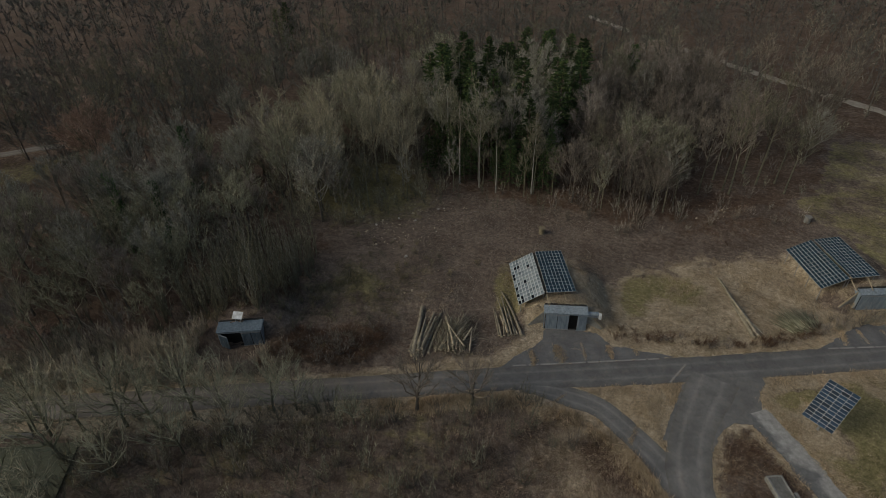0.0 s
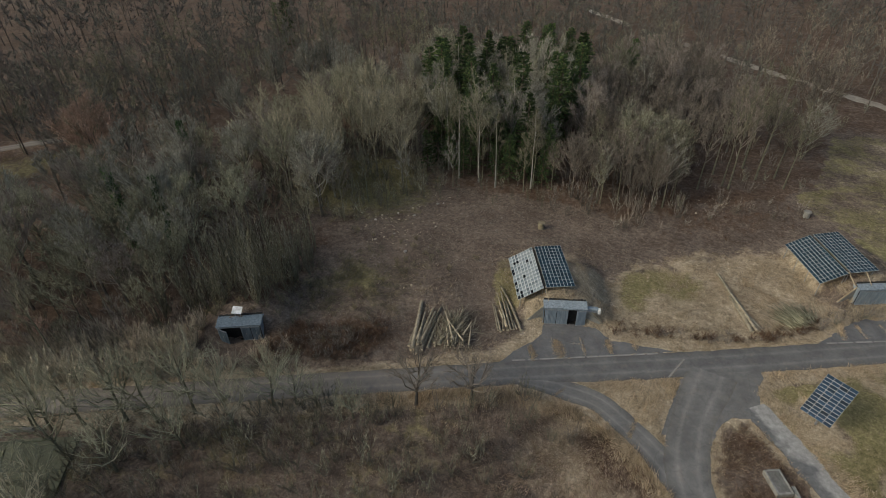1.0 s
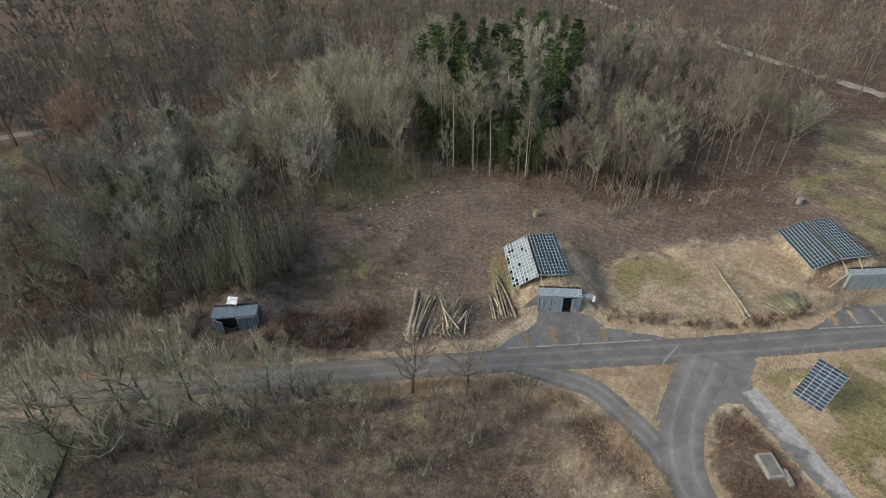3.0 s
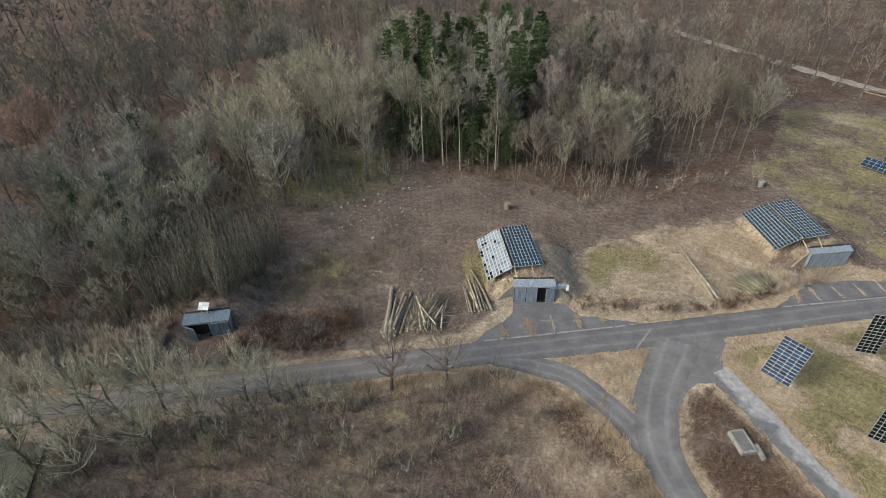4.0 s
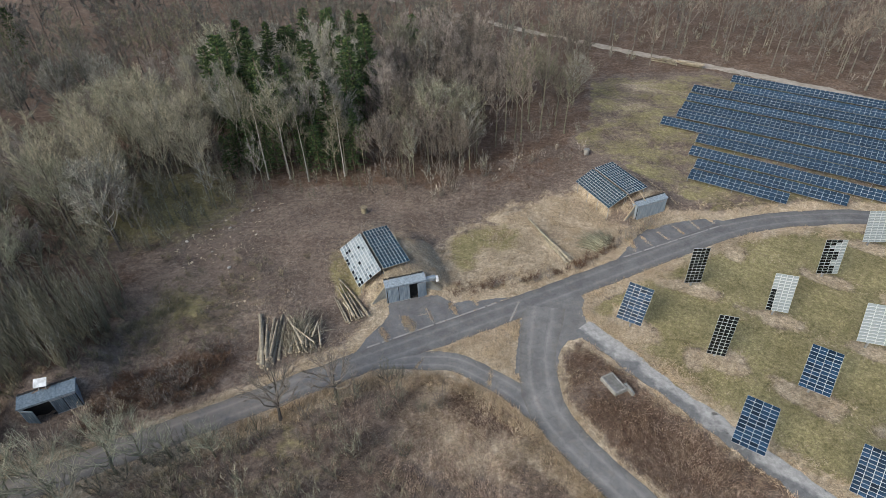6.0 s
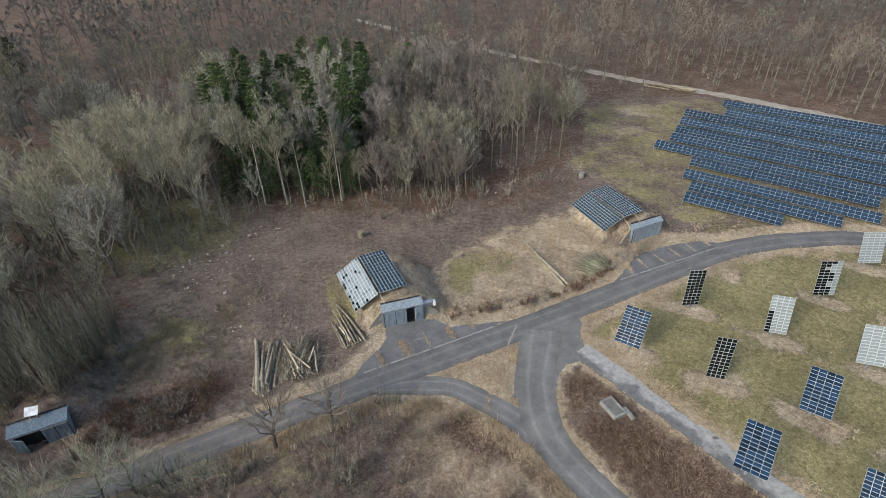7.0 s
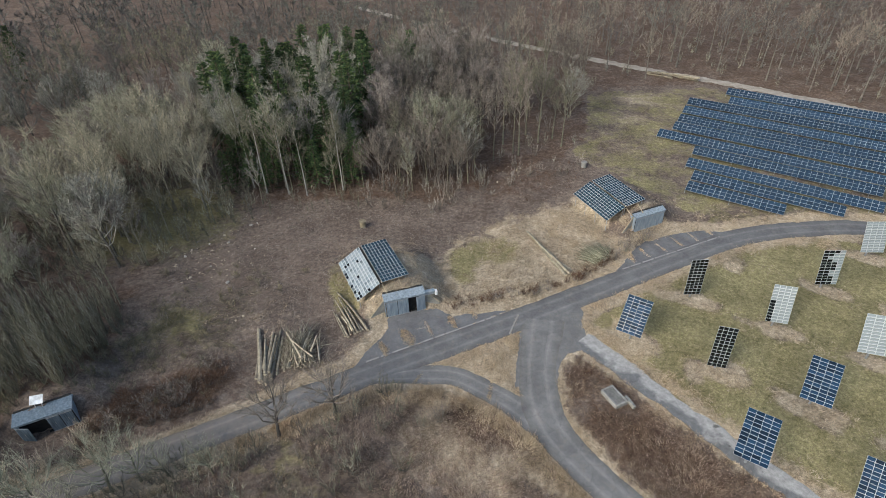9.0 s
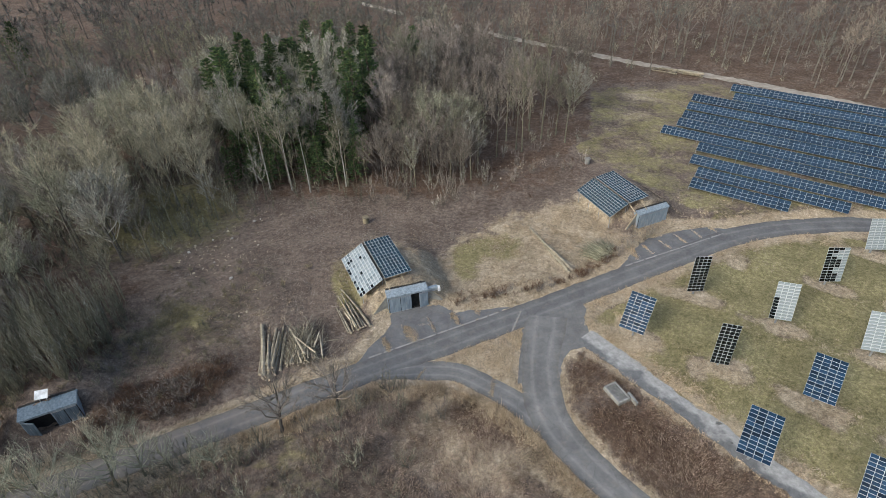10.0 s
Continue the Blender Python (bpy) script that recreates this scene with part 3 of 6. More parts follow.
def build_ground():
    xs, ys = axis(-66, 84, 0.6, 2600), axis(8, 126, 0.6, 2600)
    gx, gy = np.meshgrid(xs, ys, indexing="ij")
    z = height(gx, gy)
    verts = np.stack([gx.ravel(), gy.ravel(), z.ravel()], 1)
    n = len(ys)
    i, j = np.meshgrid(np.arange(len(xs) - 1), np.arange(n - 1), indexing="ij")
    a = (i * n + j).ravel()
    me = mesh_arrays("ground", verts, np.stack([a, a + n, a + n + 1, a + 1], 1), [M_GROUND])
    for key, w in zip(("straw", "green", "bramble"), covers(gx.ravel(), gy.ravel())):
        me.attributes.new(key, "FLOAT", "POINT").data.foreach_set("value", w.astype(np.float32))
    me.polygons.foreach_set("use_smooth", np.ones(len(me.polygons), dtype=bool))
    tagged(new("ground", me), "brown winter ground with leaf litter, dry straw and patches of green grass", "ground", kind="structure")


def ribbon(name, line, lift, material, label, category, ragged=0.06):
    """A road bed of real thickness along a line, crowned in the middle, with ragged edges."""
    p = LINES[line]
    d = np.gradient(p[:, :2], axis=0)
    d /= np.linalg.norm(d, axis=1)[:, None]
    nrm = np.stack([-d[:, 1], d[:, 0]], 1)
    rng = np.random.default_rng(len(name))
    cols = [-1.0, -0.97, -0.5, 0.0, 0.5, 0.97, 1.0]
    verts, faces = [], []
    for k, (x, y, w) in enumerate(p):
        e0, e1 = rng.normal(0, ragged), rng.normal(0, ragged)
        for c in cols:
            off = c * w / 2 + (e0 if c < -0.9 else e1 if c > 0.9 else 0)
            z = lift + 0.03 * (1 - c * c) if abs(c) < 0.99 else -0.25
            verts.append((x + nrm[k, 0] * off, y + nrm[k, 1] * off, z))
    n = len(cols)
    for k in range(len(p) - 1):
        for c in range(n - 1):
            a = k * n + c
            faces.append((a, a + 1, a + n + 1, a + n))
    me = mesh_from(name, verts, faces, [material])
    me.attributes.new("across", "FLOAT", "POINT").data.foreach_set("value", np.tile(np.array(cols, dtype=np.float32), len(p)))
    # fallen leaves and dust lie on the lane under the western trees
    me.attributes.new("dust", "FLOAT", "POINT").data.foreach_set("value", np.repeat(1 - smooth(-34, -8, p[:, 0]), len(cols)).astype(np.float32))
    bm = bmesh.new()
    bm.from_mesh(me)
    bmesh.ops.recalc_face_normals(bm, faces=bm.faces)
    if sum(f.normal.z for f in bm.faces) < 0:
        bmesh.ops.reverse_faces(bm, faces=bm.faces)
    bm.to_mesh(me)
    bm.free()
    return tagged(new(name, me), label, category, kind="structure")


build_ground()
ribbon("road_main", "main", 0.02, M_ROAD, "narrow grey asphalt lane with worn edges", "road")
ribbon("road_branch", "east", 0.036, M_YARD, "pale worn asphalt branch road with curved wheel marks", "road", 0.05)
ribbon("road_slip", "west", 0.008, M_YARD, "grey asphalt slip road beside the grass triangle", "road", 0.05)
ribbon("path", "path", 0.05, M_WORN_PATH, "pale cracked concrete path beside rough grass", "path", 0.16)
ribbon("track_far", "far", 0.03, M_TRACK, "pale gravel forest track along the wood", "track", 0.25)
ribbon("track_west", "west_track", 0.2, M_YARD, "grey gravel track between trees and meadow", "track", 0.25)

# ---- trees ----


class Shoots:
    """Collects tapered shoots: tubes for wood, three-sided spikes for twigs."""

    def __init__(self, rng):
        self.rng, self.v, self.f, self.n = rng, [], [], 0

    def tube(self, pts, radii, sides, root=None):
        pts = np.asarray(pts, float)
        k = len(pts)
        ring = np.linspace(0, 2 * math.pi, sides, endpoint=False)
        d = np.gradient(pts, axis=0)
        d /= np.linalg.norm(d, axis=1)[:, None] + 1e-9
        ref = np.where(np.abs(d[:, 2:3]) > 0.9, [[1.0, 0, 0]], [[0, 0, 1.0]])
        u = np.cross(d, ref)
        u /= np.linalg.norm(u, axis=1)[:, None] + 1e-9
        w = np.cross(d, u)
        vs = pts[:, None] + np.asarray(radii)[:, None, None] * (np.cos(ring)[None, :, None] * u[:, None] + np.sin(ring)[None, :, None] * w[:, None])
        self.v.append(vs.reshape(-1, 3))
        i, j = np.meshgrid(np.arange(k - 1), np.arange(sides), indexing="ij")
        a, b = (i * sides + j).ravel() + self.n, (i * sides + (j + 1) % sides).ravel() + self.n
        c, d = b + sides, a + sides
        if root is not None:
            # the lowest ring is shared with the stem that starts at this vertex
            for q in (a, b):
                low = (q >= self.n) & (q < self.n + sides)
                q[low] += root - self.n
        self.f.append(np.stack([a, b, c], 1))
        self.f.append(np.stack([a, c, d], 1))
        self.n += k * sides

    def spikes(self, base, tip, r):
        base, tip = np.asarray(base, float), np.asarray(tip, float)
        m = len(base)
        if not m:
            return
        d = tip - base
        d /= np.linalg.norm(d, axis=1)[:, None] + 1e-9
        u = np.cross(d, self.rng.normal(size=(m, 3)))
        u /= np.linalg.norm(u, axis=1)[:, None] + 1e-9
        w = np.cross(d, u)
        r = np.broadcast_to(np.asarray(r, float), (m,))[:, None]
        vs = np.stack([base + r * u, base + r * (-0.5 * u + 0.87 * w), base + r * (-0.5 * u - 0.87 * w), tip], 1)
        self.v.append(vs.reshape(-1, 3))
        a = np.arange(m) * 4 + self.n
        for p, q in ((0, 1), (1, 2), (2, 0)):
            self.f.append(np.stack([a + p, a + q, a + 3], 1))
        self.n += 4 * m

    def slivers(self, base, tip, r):
        """Fine twigs, one narrow leaf-like face each."""
        base, tip = np.asarray(base, float), np.asarray(tip, float)
        m = len(base)
        d = tip - base
        u = unit(np.cross(d, self.rng.normal(size=(m, 3)))) * np.broadcast_to(np.asarray(r, float), (m,))[:, None]
        self.v.append(np.stack([base - u, base + u, tip], 1).reshape(-1, 3))
        a = np.arange(m) * 3 + self.n
        self.f.append(np.stack([a, a + 1, a + 2], 1))
        self.n += 3 * m

    def mesh(self, name, material):
        return mesh_arrays(name, np.vstack(self.v), np.vstack(self.f), [material])

    def arrays(self):
        return np.vstack(self.v), np.vstack(self.f)


def unit(v):
    return v / (np.linalg.norm(v, axis=-1, keepdims=True) + 1e-9)


def brush_tree(seed, tall, clear, wide, limbs, subs, twigs, twig_len=0.85, twig_r=0.026, girth=0.011, bend=0.06, low=1.75, spray=0.55, limb=0.5, thick=0.05, heart=0.55, fan=0.34):
    """A leafless tree whose limbs fan out and upwards to a dome, each ending in a spray of twigs. clear: height of the first fork, wide: the dome's radius,
    as shares of the whole; low: how far down the dome's sides reach, in radians from its top; spray: how loose the twigs are; fan: size of each limb's spray."""
    rng = np.random.default_rng(seed)
    wood, fine = Shoots(rng), Shoots(rng)
    t = np.linspace(0, 1, 8)
    wob = np.cumsum(rng.normal(0, bend * 2, (8, 2)), 0) * t[:, None]
    axis_p = np.stack([wob[:, 0], wob[:, 1], tall * 0.93 * t], 1)
    rad = girth * tall * (1 - t) ** 0.9 + 0.014
    rad[0] *= 1.35
    wood.tube(axis_p, rad, 6)
    reach, cz = wide * tall, tall * (1 - 0.5 * (1 - clear))
    dome = np.array([reach, reach, tall - cz])
    focus = np.array([0, 0, cz * heart])
    lumps = rng.normal(0, 1, (5, 3))

    def shell(d):
        lump = 1 + 0.2 * np.sin(3 * (d @ lumps.T)).sum(-1) / 2
        return np.array([0, 0, cz]) + dome * d * lump

    for i in range(limbs):
        th = low * math.sqrt((i + 0.5) / limbs) * rng.uniform(0.85, 1.1)
        az = i * 2.4 + rng.uniform(-0.4, 0.4)
        d = np.array([math.sin(th) * math.cos(az), math.sin(th) * math.sin(az), math.cos(th)])
        end = np.array([0, 0, cz]) + (shell(d) - np.array([0, 0, cz])) * rng.uniform(0.6, 1.0)
        side = math.hypot(end[0], end[1])
        zb = min(tall * 0.85, max(clear * tall, end[2] - side * rng.uniform(1.2, 2.0)))
        q = zb / (tall * 0.93)
        base = np.array([np.interp(q, t, axis_p[:, c]) for c in range(3)])
        knee = base + (end - base) * np.array([0.6, 0.6, 0.38]) + rng.normal(0, bend * reach, 3)
        s = np.linspace(0, 1, 5)[:, None]
        pts = base * (1 - s) ** 2 + 2 * knee * s * (1 - s) + end * s ** 2
        pts[1:-1] += rng.normal(0, bend * reach * 0.5, (3, 3))
        rr = max(0.022, np.interp(q, t, rad) * limb)
        fine.tube(pts, rr * np.array([1, 0.75, 0.5, 0.36, 0.2]), 4)
        a = rng.uniform(0.3, 0.95, subs)
        b = np.stack([np.interp(a * 4, range(5), pts[:, c]) for c in range(3)], 1)
        out = unit(rng.normal(0, 1, (subs, 3)) + 0.45 * d + np.array([0, 0, 0.3]))
        e = end + out * reach * fan * rng.uniform(0.45, 1.1, (subs, 1))
        fine.spikes(b, e, max(0.02, min(thick, rr * 0.5)))
        at = rng.uniform(0.2, 1.0, (subs, twigs, 1))
        tb = (b[:, None] + (e - b)[:, None] * at).reshape(-1, 3)
        along = np.repeat(unit(e - b), twigs, 0)
        td = unit(0.6 * along + 0.28 * unit(tb - focus) + rng.normal(0, spray, tb.shape) + np.array([0, 0, 0.2]))
        n = len(tb)
        fine.slivers(tb, tb + td * twig_len * rng.uniform(0.45, 1.25, (n, 1)), twig_r * rng.uniform(0.7, 1.3, n))
    return wood, fine


def stool(seed, tall, stems, fan, twigs, twig_len, twig_r, girth=0.05):
    """Coppice: long arching stems from one foot, with short twigs along their upper halves."""
    rng = np.random.default_rng(seed)
    wood, fine = Shoots(rng), Shoots(rng)
    s = np.linspace(0, 1, 6)
    for i in range(stems):
        a, h = rng.uniform(0, 6.283), tall * rng.uniform(0.6, 1.05)
        out = np.array([math.cos(a), math.sin(a), 0]) * fan * tall * rng.uniform(0.15, 1.0)
        foot = rng.normal(0, 0.3, 3) * [1, 1, 0]
        pts = foot + out * (s ** 1.35)[:, None] + np.array([0, 0, 1.0]) * (h * s)[:, None] + rng.normal(0, 0.07, (6, 3)) * s[:, None]
        wood.tube(pts, girth * rng.uniform(0.6, 1.2) * (1 - s) ** 0.7 + 0.006, 3, 0 if i else None)
        at = rng.uniform(0.3, 1.0, twigs)
        tb = np.stack([np.interp(at * 5, range(6), pts[:, c]) for c in range(3)], 1)
        td = unit(unit(pts[-1] - pts[0]) * 1.2 + rng.normal(0, 0.4, (twigs, 3)) + np.array([0, 0, 0.3]))
        fine.slivers(tb, tb + td * twig_len * rng.uniform(0.5, 1.2, (twigs, 1)), twig_r * rng.uniform(0.7, 1.3, twigs))
    return wood, fine


def conifer(seed, tall, wide, boughs=190, sprays=24):
    """A spruce: uneven boughs all round the stem, feathered with needle sprays that rise towards the top and droop below."""
    rng = np.random.default_rng(seed)
    wood, fine = Shoots(rng), Shoots(rng)
    t = np.linspace(0, 1, 7)
    wood.tube(np.stack([0.1 * np.sin(4 * t), 0.1 * np.cos(3 * t), tall * t], 1), 0.011 * tall * (1 - t) + 0.015, 6)
    q = (0.08 + 0.91 * np.sqrt(rng.random(boughs)) ** 1.15)[:, None]
    a = rng.uniform(0, 6.283, boughs)
    o = np.stack([np.cos(a), np.sin(a), 0 * a], 1)
    lump = 1 + 0.28 * np.sin(2.3 * a + 9 * q[:, 0] + seed)[:, None]
    ln = (wide * (1 - q) ** 0.68 * rng.uniform(0.5, 1.1, (boughs, 1)) + 0.25) * lump
    b = np.concatenate([np.zeros((boughs, 2)), tall * q], 1)
    e = b + o * ln + np.array([0, 0, 1.0]) * ln * (0.9 * (q - 0.62) + rng.normal(0, 0.12, (boughs, 1)))
    wood.spikes(b, e, 0.035)
    at = rng.uniform(0.15, 1.0, (boughs, sprays, 1)) ** 0.8
    tb = b[:, None] + (e - b)[:, None] * at
    side = np.stack([-o[:, 1], o[:, 0], 0 * a], 1)[:, None] * rng.uniform(-0.9, 0.9, (boughs, sprays, 1))
    td = unit(o[:, None] * 0.7 + side + rng.normal(0, 0.3, (boughs, sprays, 3)) + [0, 0, 0.25])
    size = (0.35 + 0.5 * (1 - q))[:, None] * rng.uniform(0.5, 1.2, (boughs, sprays, 1))
    tb, tip = tb.reshape(-1, 3), (tb + td * size).reshape(-1, 3)
    fine.slivers(tb, tip, rng.uniform(0.07, 0.14, len(tb)))
    return wood, fine


def kind_of_tree(shoots, wood, twig):
    return shoots[0].mesh("trunk", wood), shoots[1].mesh("crown", twig), shoots


TALL = [kind_of_tree(brush_tree(10 + i, 17, 0.3, 0.2, 20, 9, 16, 0.72, 0.03), M_BARK, m) for i, m in enumerate((M_TWIG_GREY, M_TWIG_OLIVE, M_TWIG_RED, M_TWIG_GREY))]
BIRCH = [kind_of_tree(brush_tree(20 + i, 17, 0.36, 0.11, 14, 6, 12, 0.7, 0.022, girth=0.008, low=2.0, limb=0.6, fan=0.42), M_BIRCH, M_TWIG_MOSS) for i in range(2)]
ROUND = [kind_of_tree(brush_tree(30 + i, 14, 0.24, 0.3, 25, 9, 14, 0.72, 0.034, bend=0.08, heart=0.8, fan=0.3), M_BARK, m) for i, m in enumerate((M_TWIG_GREY, M_TWIG_OLIVE, M_TWIG_RED, M_TWIG_GREY, M_TWIG_OLIVE, M_TWIG_UMBER))]
POLE = [kind_of_tree(stool(40 + i, 9, 9, 0.16, 18, 0.75, 0.025, 0.05), M_MOSSBARK, m) for i, m in enumerate((M_TWIG_OLIVE, M_TWIG_GREY, M_TWIG_OLIVE))]
GNARLED = [kind_of_tree(brush_tree(50 + i, 9, 0.2, 0.4, 14, 8, 10, 0.6, 0.014, girth=0.014, bend=0.12, spray=0.7, limb=0.75, thick=0.045, low=1.5, fan=0.4), M_MOSSBARK, m) for i, m in enumerate((M_TWIG_OLIVE, M_TWIG_BEIGE, M_TWIG_OLIVE))]
LONE = [kind_of_tree(brush_tree(56 + i, 8, 0.24, 0.42, 14, 8, 14, 0.65, 0.015, girth=0.021, bend=0.12, spray=0.6, limb=0.75, thick=0.036, low=1.6), M_DARKBARK, M_TWIG_UMBER) for i in range(2)]
SHRUB = [kind_of_tree(stool(60 + i, 3.2, 18, 0.42, 26, 0.7, 0.018, 0.02), M_STEM, m) for i, m in enumerate((M_TWIG_PALE, M_TWIG_RED, M_TWIG_PALE))]
SCRUB = [kind_of_tree(stool(90 + i, 2.2, 12, 0.45, 13, 0.6, 0.02, 0.02), M_BARK, m) for i, m in enumerate((M_TWIG_UMBER, M_TWIG_OLIVE, M_TWIG_RED, M_TWIG_MOSS))]
LOW = [kind_of_tree(stool(98 + i, 2.6, 6, 0.4, 14, 0.8, 0.02, 0.02), M_BARK, m) for i, m in enumerate((M_TWIG_GREY, M_TWIG_RED, M_TWIG_OLIVE))]
BRUSH = [kind_of_tree(stool(104 + i, 1.6, 13, 0.65, 12, 0.55, 0.026, 0.014), M_BARK, m) for i, m in enumerate((M_RANK, M_TWIG_MOSS, M_RANK))]
THORN = [kind_of_tree(stool(108 + i, 1.7, 14, 0.7, 14, 0.6, 0.026, 0.016), M_BARK, m) for i, m in enumerate((M_BRAMBLE, M_BRAMBLE, M_TWIG_RED))]
SLIM = [kind_of_tree(brush_tree(95 + i, 16, 0.34, 0.14, 14, 7, 15, 0.62, 0.025, girth=0.008, low=2.1, limb=0.6, fan=0.42), M_MOSSBARK, m) for i, m in enumerate((M_TWIG_GREY, M_TWIG_UMBER, M_TWIG_MOSS, M_TWIG_OLIVE))]
SPRUCE = [kind_of_tree(conifer(70 + i, 18, 4.0), M_PINEBARK, M_NEEDLES) for i in range(3)]


def plant(kinds, i, name, x, y, size, label, category, group=""):
    """One tree with a trunk and a crown of its own."""
    m = pose(x, y, float(height(x, y)) - 0.05, 0, 0, RNG.uniform(0, 360)) @ Matrix.Diagonal((size, size, size * RNG.uniform(0.92, 1.1), 1))
    t = thing(name, m, label, category, group)
    part("trunk", kinds[i][0], None, t)
    part("crown", kinds[i][1], None, t)
    return t


RNG = np.random.default_rng(5)


def scatter(x0, y0, x1, y1, step, keep, jitter=0.42):
    """Jittered grid of places that the test keeps."""
    gx, gy = np.meshgrid(np.arange(x0, x1, step), np.arange(y0, y1, step), indexing="ij")
    px = gx.ravel() + RNG.uniform(-jitter, jitter, gx.size) * step
    py = gy.ravel() + RNG.uniform(-jitter, jitter, gy.size) * step
    k = keep(px, py)
    return np.stack([px[k], py[k]], 1)


def clump(places, kinds, sizes, name, material, label, category):
    """Many plants joined into one mesh, for woods that nobody could count."""
    vs, fs, ix, n = [], [], [], 0
    mats = []
    for (x, y), s in zip(places, sizes):
        i = int(RNG.integers(len(kinds)))
        a = RNG.uniform(0, 6.283)
        c, sn = math.cos(a) * s, math.sin(a) * s
        z = float(height(x, y)) - 0.05
        for part_i in (0, 1):
            v, f = kinds[i][2][part_i].cached
            w = np.empty_like(v)
            w[:, 0], w[:, 1], w[:, 2] = v[:, 0] * c - v[:, 1] * sn + x, v[:, 0] * sn + v[:, 1] * c + y, v[:, 2] * s + z
            m = kinds[i][part_i].materials[0]
            if m not in mats:
                mats.append(m)
            vs.append(w), fs.append(f + n), ix.append(np.full(len(f), mats.index(m)))
            n += len(v)
    if not vs:
        return None
    me = mesh_arrays(name, np.vstack(vs), np.vstack(fs), mats, np.concatenate(ix))
    return tagged(new(name, me), label, category, kind="stuff")


for kinds in (TALL, BIRCH, ROUND, POLE, GNARLED, LONE, SHRUB, SCRUB, LOW, BRUSH, THORN, SLIM, SPRUCE):
    for k in kinds:
        for s in k[2]:
            s.cached = s.arrays()

CONIFERS = (-28.5, 110, 16, 20)


def in_woods(x, y):
    k = inside(x, y, WOODS) & (GAP(x, y) > 2.0)
    k &= np.hypot((-0.88 * (x + 112) + 0.47 * (y - 58)) / 17, (0.47 * (x + 112) + 0.88 * (y - 58)) / 6) > 1
    w = LINES["west_track"]
    for px, py, wd in w:
        k &= np.hypot(x - px, y - py) > 3.0
    k &= ~((x > 40) & (x < 72) & (y > 128) & (y < 139))
    return k


def in_conifers(x, y):
    cx, cy, rx, ry = CONIFERS
    return np.hypot((x - cx) / rx, (y - cy) / ry) < 1


def view(x, y, margin=12):
    """Within the wedge of land that the drone looks over."""
    a = np.degrees(np.arctan2(-x, y))
    return (a < 72 + margin / 4) & (a > -46 - margin / 4)


def beyond(x, y):
    """How far a place lies behind the back edge of the near woods, which drop to a hollow there."""
    a = np.degrees(np.arctan2(-x, y))
    return np.hypot(x, y) - np.interp(a, [-46, -22, -12, 20, 30, 34, 39, 52, 75], [118, 119, 130, 140, 137, 130, 118, 108, 108])


# near woods: each tree a thing of its own
def thicket(x, y):
    return (x > -56) & (x < -40) & (y > 36) & (y < 57) & in_woods(x, y)


places = scatter(-58, 36, -39, 60, 1.75, thicket)
for x, y in places:
    plant(POLE, int(RNG.integers(3)), "coppice_tree", x, y, RNG.uniform(0.75, 1.12), "slender grey-olive bare coppice stems in a dense thicket", "tree", "coppice thicket")
near = scatter(-118, 10, 50, 146, 5.6, lambda x, y: in_woods(x, y) & view(x, y) & (beyond(x, y) < 0) & ~in_conifers(x, y) & ~thicket(x, y) & (np.hypot((x + 48) / 10, (y - 83) / 8) > 1))
near = near[np.argsort(np.hypot(near[:, 0], near[:, 1]))]
for x, y in near:
    if (-37 < x < -13 and 78 < y < 95) or (x > 7 and y < 113):
        continue
    edge = not bool(inside(x + 2.0, y - 9.0, WOODS)) or not bool(inside(x + 8.0, y - 3.0, WOODS))
    if (edge and RNG.random() < 0.6) or (x > -8 and RNG.random() < 0.4):
        plant(SLIM, int(RNG.choice((1, 1, 2, 0)) if x > -14 else RNG.integers(4)), "slender_tree", x, y, RNG.uniform(0.6, 1.05), "slender leafless tree with a bare trunk at the clearing's edge", "tree", "edge trees")
    elif RNG.random() < 0.3:
        plant(TALL, int(2 if x > -14 else RNG.choice((0, 1, 2, 3))), "bare_tree", x, y, RNG.uniform(0.65, 1.0), "tall leafless tree with fine grey-brown twigs at the wood's edge", "tree", "bare trees")
    else:
        plant(ROUND, int(RNG.choice((1, 2, 4, 1, 4, 0)) if x < -50 else RNG.choice((2, 2, 5, 5, 1, 0)) if x > -14 else RNG.integers(5)), "bare_tree", x, y, RNG.uniform(0.62, 0.95) if x < -50 else RNG.uniform(0.75, 1.2), "leafless round-crowned tree with dense brownish twigs", "tree", "bare trees")
YOUNG = [kind_of_tree(brush_tree(130 + i, 9.5, 0.15, 0.24, 13, 5, 15, 0.6, 0.03, girth=0.009, low=1.9), M_MOSSBARK, m) for i, m in enumerate((M_TWIG_OLIVE, M_TWIG_OLIVE, M_TWIG_RED, M_TWIG_OLIVE, M_TWIG_RUST, M_TWIG_FAR))]
for x, y in scatter(-112, 22, -50, 100, 5.2, lambda x, y: in_woods(x, y) & view(x, y) & (beyond(x, y) < -3) & ~thicket(x, y)):
    plant(YOUNG, int(RNG.choice(5, p=(0.28, 0.27, 0.2, 0.17, 0.08))), "young_tree", x, y, RNG.uniform(0.7, 1.15), "young leafless tree with olive-brown twigs in a mixed wood", "tree", "young trees")
for x, y in scatter(-8, 104, 14, 150, 5.6, lambda x, y: in_woods(x, y) & (GAP(x, y) > 3.5) & (beyond(x, y) > -14) & (beyond(x, y) < 16)):
    plant(*((TALL, 2) if RNG.random() < 0.5 else (ROUND, 5)), "bare_tree", x, y, RNG.uniform(0.8, 1.05), "tall umber-brown leafless tree near the gravel track", "tree", "bare trees")
